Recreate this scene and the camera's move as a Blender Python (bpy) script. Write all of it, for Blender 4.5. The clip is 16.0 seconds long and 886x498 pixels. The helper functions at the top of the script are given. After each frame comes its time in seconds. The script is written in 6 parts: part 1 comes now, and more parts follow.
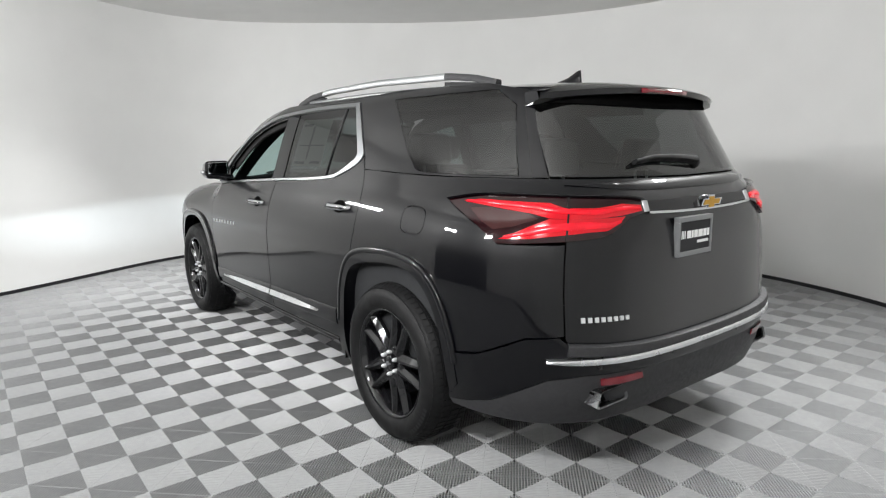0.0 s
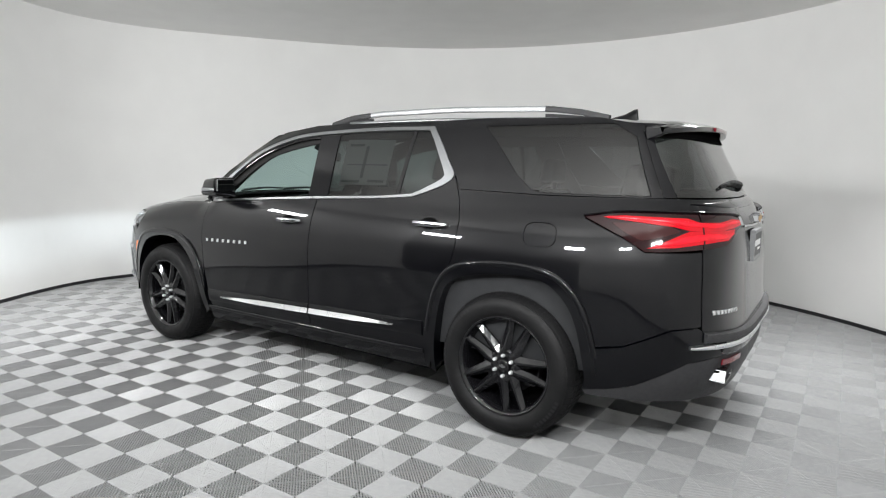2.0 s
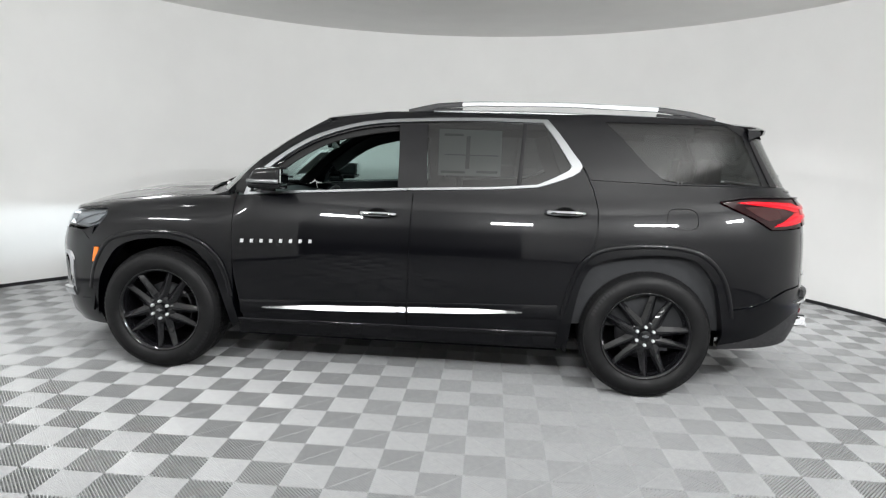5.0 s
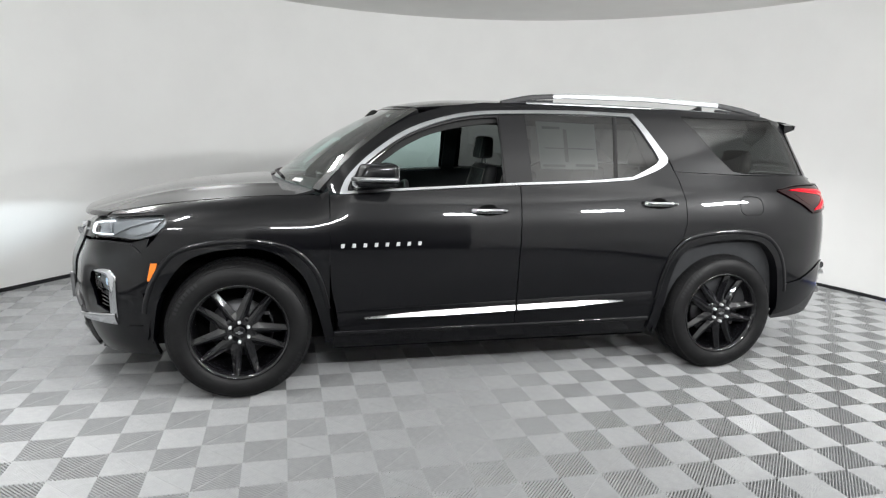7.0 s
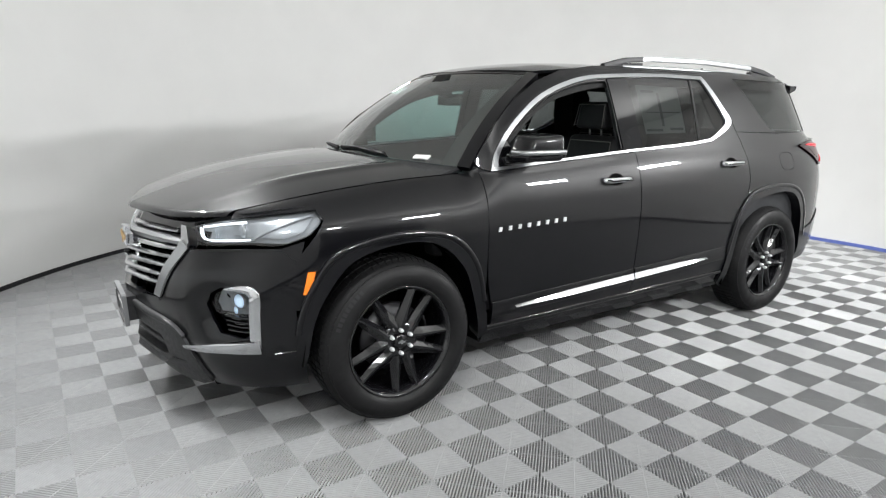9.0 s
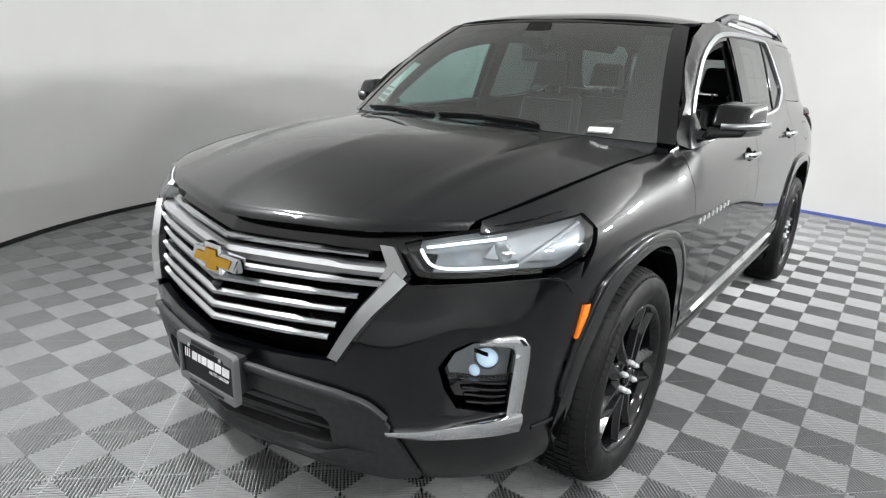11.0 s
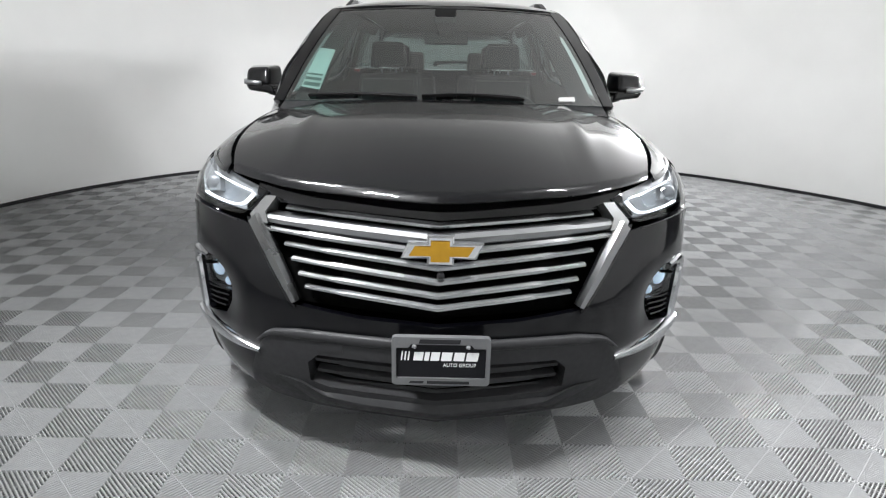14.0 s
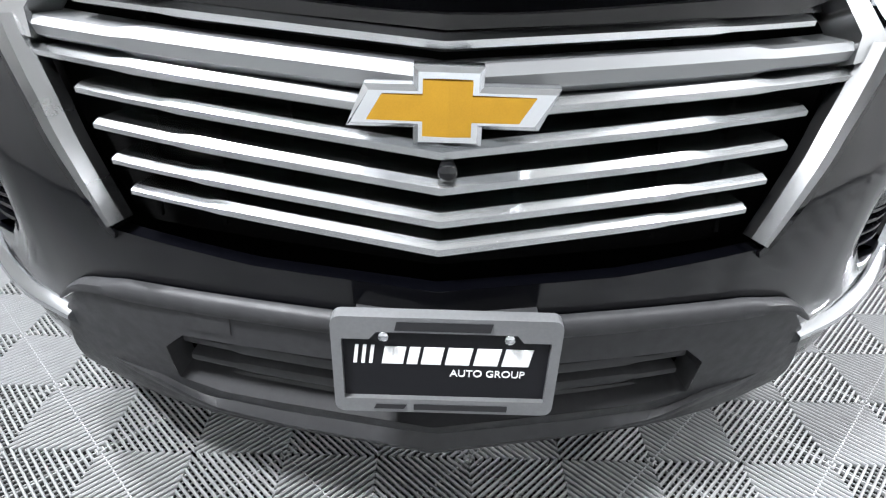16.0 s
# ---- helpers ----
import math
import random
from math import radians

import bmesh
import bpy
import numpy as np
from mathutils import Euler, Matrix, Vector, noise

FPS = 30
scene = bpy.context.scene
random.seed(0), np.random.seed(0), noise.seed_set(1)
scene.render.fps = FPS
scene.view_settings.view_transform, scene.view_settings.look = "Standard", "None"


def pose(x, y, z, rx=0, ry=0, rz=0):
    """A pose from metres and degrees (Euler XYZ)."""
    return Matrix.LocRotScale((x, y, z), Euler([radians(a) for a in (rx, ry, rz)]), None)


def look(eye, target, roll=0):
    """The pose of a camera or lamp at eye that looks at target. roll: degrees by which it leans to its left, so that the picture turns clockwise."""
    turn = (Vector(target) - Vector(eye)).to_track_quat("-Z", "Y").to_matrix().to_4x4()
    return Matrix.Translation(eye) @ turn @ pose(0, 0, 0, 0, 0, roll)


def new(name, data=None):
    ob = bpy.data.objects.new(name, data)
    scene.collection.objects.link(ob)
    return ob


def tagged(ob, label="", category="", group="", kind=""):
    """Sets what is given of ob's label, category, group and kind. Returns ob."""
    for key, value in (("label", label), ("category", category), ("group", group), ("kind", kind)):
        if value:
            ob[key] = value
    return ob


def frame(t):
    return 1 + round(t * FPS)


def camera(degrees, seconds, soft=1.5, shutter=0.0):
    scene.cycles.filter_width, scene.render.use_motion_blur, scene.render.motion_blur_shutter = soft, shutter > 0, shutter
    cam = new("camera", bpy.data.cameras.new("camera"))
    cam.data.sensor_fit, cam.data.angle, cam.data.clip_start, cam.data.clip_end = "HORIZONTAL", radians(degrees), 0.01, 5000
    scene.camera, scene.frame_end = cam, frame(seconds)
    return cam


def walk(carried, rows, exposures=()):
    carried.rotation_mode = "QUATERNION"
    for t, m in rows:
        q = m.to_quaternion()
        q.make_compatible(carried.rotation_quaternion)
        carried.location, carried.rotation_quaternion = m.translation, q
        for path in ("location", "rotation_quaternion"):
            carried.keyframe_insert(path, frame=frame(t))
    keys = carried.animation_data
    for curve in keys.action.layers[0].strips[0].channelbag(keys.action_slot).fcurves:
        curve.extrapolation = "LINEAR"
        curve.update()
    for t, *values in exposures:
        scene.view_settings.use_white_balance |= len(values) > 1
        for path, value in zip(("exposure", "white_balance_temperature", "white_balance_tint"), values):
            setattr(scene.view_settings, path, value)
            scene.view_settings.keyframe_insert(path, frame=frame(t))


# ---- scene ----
cam = camera(71.6, 16.0, soft=1.2)
PATH = [
    (0, (-3.963, 2.494, 1.438), (-2.403, 1.288, 1.102), -0.6),
    (0.5, (-3.764, 2.829, 1.43), (-2.294, 1.512, 1.11), -0.7),
    (1, (-3.564, 3.166, 1.438), (-2.201, 1.735, 1.132), -0.2),
    (1.5, (-3.339, 3.494, 1.46), (-2.106, 1.946, 1.169), 0.2),
    (2, (-3.023, 3.761, 1.442), (-1.919, 2.115, 1.173), 0.9),
    (2.5, (-2.691, 4.027, 1.458), (-1.716, 2.303, 1.182), 1.1),
    (3, (-2.326, 4.263, 1.444), (-1.497, 2.461, 1.192), 0.8),
    (3.5, (-1.909, 4.429, 1.45), (-1.238, 2.566, 1.168), 0.8),
    (4, (-1.468, 4.587, 1.466), (-0.981, 2.673, 1.149), 1.2),
    (4.2, (-1.289, 4.651, 1.436), (-0.871, 2.718, 1.132), 1.4),
    (6.3, (0.607, 4.547, 1.526), (0.364, 2.59, 1.194), 2.7),
    (6.5, (0.822, 4.505, 1.543), (0.507, 2.56, 1.199), 2.9),
    (7, (1.252, 4.359, 1.495), (0.773, 2.452, 1.131), 2.0),
    (7.5, (1.715, 4.172, 1.451), (1.023, 2.333, 1.074), 1.4),
    (8, (2.16, 3.951, 1.454), (1.298, 2.19, 1.059), 1.3),
    (8.5, (2.529, 3.631, 1.47), (1.574, 1.926, 1.044), 0.7),
    (9, (2.862, 3.299, 1.469), (1.787, 1.676, 1.011), 0.8),
    (9.5, (3.077, 2.918, 1.445), (1.906, 1.374, 0.95), 2.1),
    (10, (3.214, 2.484, 1.465), (1.978, 1.001, 0.942), 3.0),
    (10.2, (3.261, 2.301, 1.451), (1.981, 0.858, 0.923), 3.3),
    (12.3, (4.02, 0.625, 1.399), (2.15, 0.216, 0.822), 1.8),
    (12.5, (4.085, 0.5, 1.402), (2.187, 0.199, 0.847), 1.8),
    (13, (4.272, 0.177, 1.369), (2.348, 0.082, 0.828), 1.3),
    (13.5, (4.334, 0.038, 1.378), (2.405, 0.042, 0.851), 1.1),
    (14, (4.29, 0.013, 1.37), (2.377, 0.013, 0.788), 1.2),
    (14.5, (3.982, 0.04, 1.299), (2.118, 0.018, 0.576), 1.5),
    (15, (3.675, 0.038, 1.187), (1.853, 0.031, 0.361), 1.6),
    (15.5, (3.347, -0.007, 1.058), (1.544, 0.027, 0.193), 2.0),
    (16, (3.243, -0.001, 1.025), (1.484, 0.016, 0.074), 2.0),
]
walk(cam, [(t, look(eye, target, roll)) for t, eye, target, roll in PATH],
     ((0.0, 0.10, 6500, 9.5), (4.0, 0.18, 6450, 9), (7.0, 0.23, 6450, 9), (10.0, 0.38, 6450, 9), (12.5, 0.30, 6430, 9.2), (13.7, 0.27, 6400, 9.5), (14.5, 0.44, 6320, 10), (15.3, 0.76, 6250, 10), (16.0, 0.94, 6200, 10)))

CENTRE = Vector((-0.26, 0.07, 0))      # the middle of the round studio
CEILING = 3.06


# ---- light ----
world = bpy.data.worlds.new("studio_world")
world.use_nodes = True
scene.world = world
world.node_tree.nodes["Background"].inputs[0].default_value = (0.9, 0.95, 1.0, 1)
world.node_tree.nodes["Background"].inputs[1].default_value = 0.02


# rows at 27, 138, 200 and 226 degrees are unseen, added fill
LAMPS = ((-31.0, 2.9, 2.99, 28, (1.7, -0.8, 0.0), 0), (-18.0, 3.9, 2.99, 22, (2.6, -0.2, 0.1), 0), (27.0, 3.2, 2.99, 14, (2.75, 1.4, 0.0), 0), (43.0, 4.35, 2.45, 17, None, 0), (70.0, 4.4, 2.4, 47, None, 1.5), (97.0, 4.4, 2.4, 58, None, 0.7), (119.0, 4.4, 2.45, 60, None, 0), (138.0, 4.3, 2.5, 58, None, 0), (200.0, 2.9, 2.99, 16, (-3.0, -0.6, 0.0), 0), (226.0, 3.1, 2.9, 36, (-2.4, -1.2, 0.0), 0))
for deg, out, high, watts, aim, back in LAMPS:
    # lamps under the ceiling before the car, and along the wall on the side where visitors stand, with the fill among
    # them
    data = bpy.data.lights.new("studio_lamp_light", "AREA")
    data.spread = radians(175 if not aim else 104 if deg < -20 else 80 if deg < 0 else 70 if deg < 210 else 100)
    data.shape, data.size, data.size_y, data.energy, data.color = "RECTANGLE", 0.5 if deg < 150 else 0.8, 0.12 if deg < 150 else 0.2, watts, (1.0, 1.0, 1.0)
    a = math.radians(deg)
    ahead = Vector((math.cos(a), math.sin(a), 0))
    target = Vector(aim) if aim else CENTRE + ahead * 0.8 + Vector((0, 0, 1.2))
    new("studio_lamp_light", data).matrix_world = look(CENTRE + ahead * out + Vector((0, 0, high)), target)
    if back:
        # unseen fill lamp, added to brighten the wall behind
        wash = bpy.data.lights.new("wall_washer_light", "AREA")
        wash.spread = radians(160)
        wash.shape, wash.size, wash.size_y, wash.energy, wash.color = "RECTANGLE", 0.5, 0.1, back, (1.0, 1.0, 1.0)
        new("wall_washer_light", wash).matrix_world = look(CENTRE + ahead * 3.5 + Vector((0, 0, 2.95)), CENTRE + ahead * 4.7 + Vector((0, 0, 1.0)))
for s in (1, -1):
    # fog lamps, switched on, with a broad flat beam that their shutters cut off above
    data = bpy.data.lights.new("fog_lamp_light", "SPOT")
    data.energy, data.spot_size, data.spot_blend, data.shadow_soft_size, data.color = 46, radians(34), 1.0, 0.0006, (0.84, 0.94, 1.0)
    new("fog_lamp_light", data).matrix_world = look((2.243, s * 0.785, 0.682), (3.9, s * 1.15, 0.672)) @ Matrix.Diagonal((4.0, 1.0, 1, 1))


# ---- materials ----
def material(name, colour, rough=0.5, metal=0.0, grain=0.0, scale=60.0, bump=0.0, coat=0.0, alt=None, wear=0.0, spec=0.5):
    """A Principled material with colour variation at two scales, uneven gloss and fine relief."""
    m = bpy.data.materials.new(name)
    m.use_nodes = True
    nt = m.node_tree
    n, l = nt.nodes, nt.links
    p = n["Principled BSDF"]
    p.inputs["Base Color"].default_value = (*colour, 1)
    p.inputs["Roughness"].default_value = rough
    p.inputs["Metallic"].default_value = metal
    p.inputs["Specular IOR Level"].default_value = spec
    p.inputs["Coat Weight"].default_value = coat
    p.inputs["Coat Roughness"].default_value = 0.03
    if not (grain or bump or wear):
        return m
    co = n.new("ShaderNodeTexCoord")
    fine, broad = n.new("ShaderNodeTexNoise"), n.new("ShaderNodeTexNoise")
    fine.inputs["Scale"].default_value, broad.inputs["Scale"].default_value = scale, scale / 14
    fine.inputs["Detail"].default_value, broad.inputs["Detail"].default_value = 4, 5
    for node in (fine, broad):
        l.new(co.outputs["Object"], node.inputs["Vector"])
    both = n.new("ShaderNodeMath")
    both.operation = "ADD"
    l.new(fine.outputs["Fac"], both.inputs[0])
    l.new(broad.outputs["Fac"], both.inputs[1])
    ramp = n.new("ShaderNodeMapRange")
    ramp.inputs["From Min"].default_value, ramp.inputs["From Max"].default_value = 0.7, 1.3
    l.new(both.outputs[0], ramp.inputs["Value"])
    if grain:
        mix = n.new("ShaderNodeMix")
        mix.data_type = "RGBA"
        other = alt or tuple(c * (1 - grain) for c in colour)
        mix.inputs["A"].default_value, mix.inputs["B"].default_value = (*colour, 1), (*other, 1)
        l.new(ramp.outputs[0], mix.inputs["Factor"])
        l.new(mix.outputs["Result"], p.inputs["Base Color"])
    if wear:
        rr = n.new("ShaderNodeMapRange")
        rr.inputs["From Min"].default_value, rr.inputs["From Max"].default_value = 0.3, 0.7
        rr.inputs["To Min"].default_value, rr.inputs["To Max"].default_value = max(rough - wear, 0.02), rough + wear
        l.new(broad.outputs["Fac"], rr.inputs["Value"])
        l.new(rr.outputs[0], p.inputs["Roughness"])
    if bump:
        bp = n.new("ShaderNodeBump")
        bp.inputs["Strength"].default_value, bp.inputs["Distance"].default_value = bump, 0.002
        l.new(fine.outputs["Fac"], bp.inputs["Height"])
        l.new(bp.outputs[0], p.inputs["Normal"])
    return m


def glowing(name, colour, strength, rough=0.2):
    m = material(name, colour, rough)
    p = m.node_tree.nodes["Principled BSDF"]
    p.inputs["Emission Color"].default_value, p.inputs["Emission Strength"].default_value = (*colour, 1), strength
    return m


def pane(name, tint, rough=0.0, gloss_least=0.06):
    m = bpy.data.materials.new(name)
    m.use_nodes = True
    n, l = m.node_tree.nodes, m.node_tree.links
    n.remove(n["Principled BSDF"])
    see, gloss = n.new("ShaderNodeBsdfTransparent"), n.new("ShaderNodeBsdfGlossy")
    facing, power, fres, mix = n.new("ShaderNodeLayerWeight"), n.new("ShaderNodeMath"), n.new("ShaderNodeMath"), n.new("ShaderNodeMixShader")
    see.inputs["Color"].default_value = (*tint, 1)
    gloss.inputs["Roughness"].default_value, gloss.distribution = rough, "GGX"
    gloss.inputs["Color"].default_value = (1, 1, 1, 1)
    facing.inputs["Blend"].default_value = 0.5
    power.operation, power.inputs[1].default_value = "POWER", 5.0
    fres.operation, fres.inputs[1].default_value, fres.inputs[2].default_value = "MULTIPLY_ADD", 1 - gloss_least, gloss_least
    l.new(facing.outputs["Facing"], power.inputs[0])
    l.new(power.outputs[0], fres.inputs[0])
    l.new(fres.outputs[0], mix.inputs[0])
    l.new(see.outputs[0], mix.inputs[1])
    l.new(gloss.outputs[0], mix.inputs[2])
    l.new(mix.outputs[0], n["Material Output"].inputs["Surface"])
    return m


PAINT = material("black_car_paint", (0.0009, 0.0010, 0.0020), 0.34, 0.0, coat=1.0, grain=0.35, scale=900, spec=0.13)
PAINT.node_tree.nodes["Principled BSDF"].inputs["Coat IOR"].default_value = 1.41
PAINT.node_tree.nodes["Principled BSDF"].inputs["Coat Roughness"].default_value = 0.006
GLOSS = material("gloss_black_trim", (0.004, 0.004, 0.005), 0.03)
PLASTIC = material("matt_black_plastic", (0.035, 0.035, 0.037), 0.46, grain=0.3, scale=700, bump=0.12, wear=0.06, spec=0.25)
# near-black panels; also stands in for shade in openings and recesses
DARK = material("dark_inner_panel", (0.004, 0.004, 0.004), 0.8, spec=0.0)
BADGE = material("silver_badge", (0.66, 0.67, 0.68), 0.3, 0.35)
CHROME = material("bright_chrome", (0.64, 0.65, 0.67), 0.09, 1.0, wear=0.04, scale=40)
SATIN = material("satin_silver_trim", (0.38, 0.39, 0.40), 0.34, 1.0, wear=0.06, scale=50)
STRIP = material("satin_chrome", (0.80, 0.81, 0.82), 0.27, 1.0, wear=0.05, scale=40)
LEG = material("satin_grille_side", (0.44, 0.445, 0.45), 0.28, 1.0, wear=0.05, scale=40)
BRIGHT_BAR = material("grille_bar_silver", (0.62, 0.63, 0.64), 0.2, 1.0, wear=0.05, scale=40)
TRIMSILVER = material("satin_window_trim", (0.38, 0.39, 0.40), 0.32, 1.0, wear=0.05, scale=40)
BARS = material("dull_silver_bar", (0.24, 0.244, 0.248), 0.58, 1.0, wear=0.06, scale=40)
RUBBER = material("tyre_rubber", (0.008, 0.008, 0.0085), 0.55, grain=0.35, scale=240, bump=0.15, wear=0.1, spec=0.22)
RIM = material("gloss_black_alloy", (0.006, 0.006, 0.007), 0.12, 0.0, coat=0.3)
STEEL = material("brushed_steel", (0.35, 0.35, 0.36), 0.35, 1.0, wear=0.1, scale=80)
DISC = material("dull_brake_steel", (0.10, 0.10, 0.105), 0.45, 1.0, wear=0.1, scale=80)
TINT = pane("dark_tinted_glass", (0.13, 0.142, 0.14), gloss_least=0.065)
REAR_GLASS = pane("rear_window_glass", (0.26, 0.28, 0.275), gloss_least=0.11)
GLASS = pane("windscreen_glass", (0.54, 0.72, 0.69), gloss_least=0.20)
LENS = pane("clear_lamp_lens", (0.93, 0.95, 0.97))
WALL = material("white_studio_wall", (0.885, 0.885, 0.872), 0.6, grain=0.05, scale=2.2, bump=0.03)
CEIL = material("white_ceiling_fabric", (0.84, 0.835, 0.82), 0.75, grain=0.05, scale=3.0)
TILE = material("pale_grey_ribbed_tile", (0.325, 0.33, 0.332), 0.36, grain=0.16, scale=30, bump=0.06, wear=0.08, spec=0.6)
BED = material("dark_floor_bed", (0.008, 0.008, 0.008), 0.85, grain=0.4, scale=40)
TRIM = material("black_base_trim", (0.015, 0.015, 0.018), 0.5, grain=0.3, scale=30)


# ---- building helpers ----
def link(name, bm, mat, parent=None, label="", smooth=True):
    me = bpy.data.meshes.new(name)
    bm.to_mesh(me)
    bm.free()
    for poly in me.polygons:
        poly.use_smooth = smooth
    me.materials.append(mat)
    ob = new(name, me)
    ob.parent = parent
    return tagged(ob, label)


def part(name, bm, mat, parent, label="", smooth=True):
    return link(name, bm, mat, parent, label, smooth)


def from_data(name, verts, faces, mat, parent=None, label="", normals=None):
    me = bpy.data.meshes.new(name)
    me.from_pydata([tuple(v) for v in verts], [], [tuple(f) for f in faces])
    me.materials.append(mat)
    me.update()
    for poly in me.polygons:
        poly.use_smooth = normals is not None
    if normals is not None:
        me.normals_split_custom_set_from_vertices([tuple(n) for n in normals])
    ob = new(name, me)
    ob.parent = parent
    return tagged(ob, label)


def thing(name, label, category, at=(0, 0, 0), group=""):
    ob = new(name)
    ob.location = at
    return tagged(ob, label, category, group)


def box(bm, x0, x1, y0, y1, z0, z1, bevel=0.0, turn=None):
    m = Matrix.Translation(((x0 + x1) / 2, (y0 + y1) / 2, (z0 + z1) / 2)) @ Matrix.Diagonal((x1 - x0, y1 - y0, z1 - z0, 1))
    made = bmesh.ops.create_cube(bm, size=1, matrix=(turn or Matrix()) @ m)["verts"]
    if bevel:
        edges = list({e for v in made for e in v.link_edges})
        bmesh.ops.bevel(bm, geom=edges, offset=bevel, segments=3, profile=0.5, affect="EDGES")
    return bm


def lathe(bm, rings, steps=64, axis="y", at=(0, 0, 0), side=1, close=False):
    """Turns rings of (out, radius) round an axis."""
    rows = []
    for out, r in rings:
        row = []
        for k in range(steps):
            a = 2 * math.pi * k / steps
            c, s = r * math.cos(a), r * math.sin(a)
            p = (c, side * out, s) if axis == "y" else ((out * side, c, s) if axis == "x" else (c, s, out))
            row.append(bm.verts.new((p[0] + at[0], p[1] + at[1], p[2] + at[2])))
        rows.append(row)
    for a, b in zip(rows, rows[1:]):
        for k in range(steps):
            q = [a[k], a[(k + 1) % steps], b[(k + 1) % steps], b[k]]
            bm.faces.new(q)
    if close:
        bm.faces.new(rows[-1])
        bm.faces.new(rows[0][::-1])
    bmesh.ops.recalc_face_normals(bm, faces=bm.faces[:])
    return bm


def sweep(bm, path, section, ups=None, closed=False):
    """Carries a closed section of (across, up) along a path of points; ups: the up way at each point."""
    path = [Vector(p) for p in path]
    rows = []
    n = len(path)
    for k, p in enumerate(path):
        a, b = path[(k - 1) % n if closed else max(k - 1, 0)], path[(k + 1) % n if closed else min(k + 1, n - 1)]
        along = (b - a).normalized()
        up = Vector(ups[k] if ups else (0, 0, 1))
        across = along.cross(up).normalized()
        up = across.cross(along).normalized()
        size = section(k / (n - 1)) if callable(section) else section
        rows.append([bm.verts.new(p + across * s + up * t) for s, t in size])
    m = len(rows[0])
    for i in range(n if closed else n - 1):
        a, b = rows[i], rows[(i + 1) % n]
        for k in range(m):
            bm.faces.new([a[k], a[(k + 1) % m], b[(k + 1) % m], b[k]])
    if not closed:
        bm.faces.new(rows[0][::-1])
        bm.faces.new(rows[-1])
    bmesh.ops.recalc_face_normals(bm, faces=bm.faces[:])
    return bm


def oval(w, h, steps=10):
    return [(w * math.cos(2 * math.pi * k / steps), h * math.sin(2 * math.pi * k / steps)) for k in range(steps)]


def smooth_line(points, step=0.03, closed=False):
    """A Catmull-Rom line through points, in even steps."""
    pts = [np.array(p, float) for p in points]
    n, out = len(pts), []
    for k in range(n if closed else n - 1):
        p1, p2 = pts[k], pts[(k + 1) % n]
        p0 = pts[(k - 1) % n] if closed or k else 2 * p1 - p2
        p3 = pts[(k + 2) % n] if closed or k + 2 < n else 2 * p2 - p1
        m = max(1, int(np.linalg.norm(p2 - p1) / step))
        for i in range(m):
            t = i / m
            out.append(0.5 * (2 * p1 + (p2 - p0) * t + (2 * p0 - 5 * p1 + 4 * p2 - p3) * t * t + (3 * p1 - p0 - 3 * p2 + p3) * t ** 3))
    if not closed:
        out.append(pts[-1])
    return out


def straight_line(points, step=0.03, closed=False):
    pts = [np.array(p, float) for p in points]
    n, out = len(pts), []
    for k in range(n if closed else n - 1):
        p1, p2 = pts[k], pts[(k + 1) % n]
        m = max(1, int(np.linalg.norm(p2 - p1) / step))
        out += [p1 + (p2 - p1) * i / m for i in range(m)]
    if not closed:
        out.append(pts[-1])
    return out


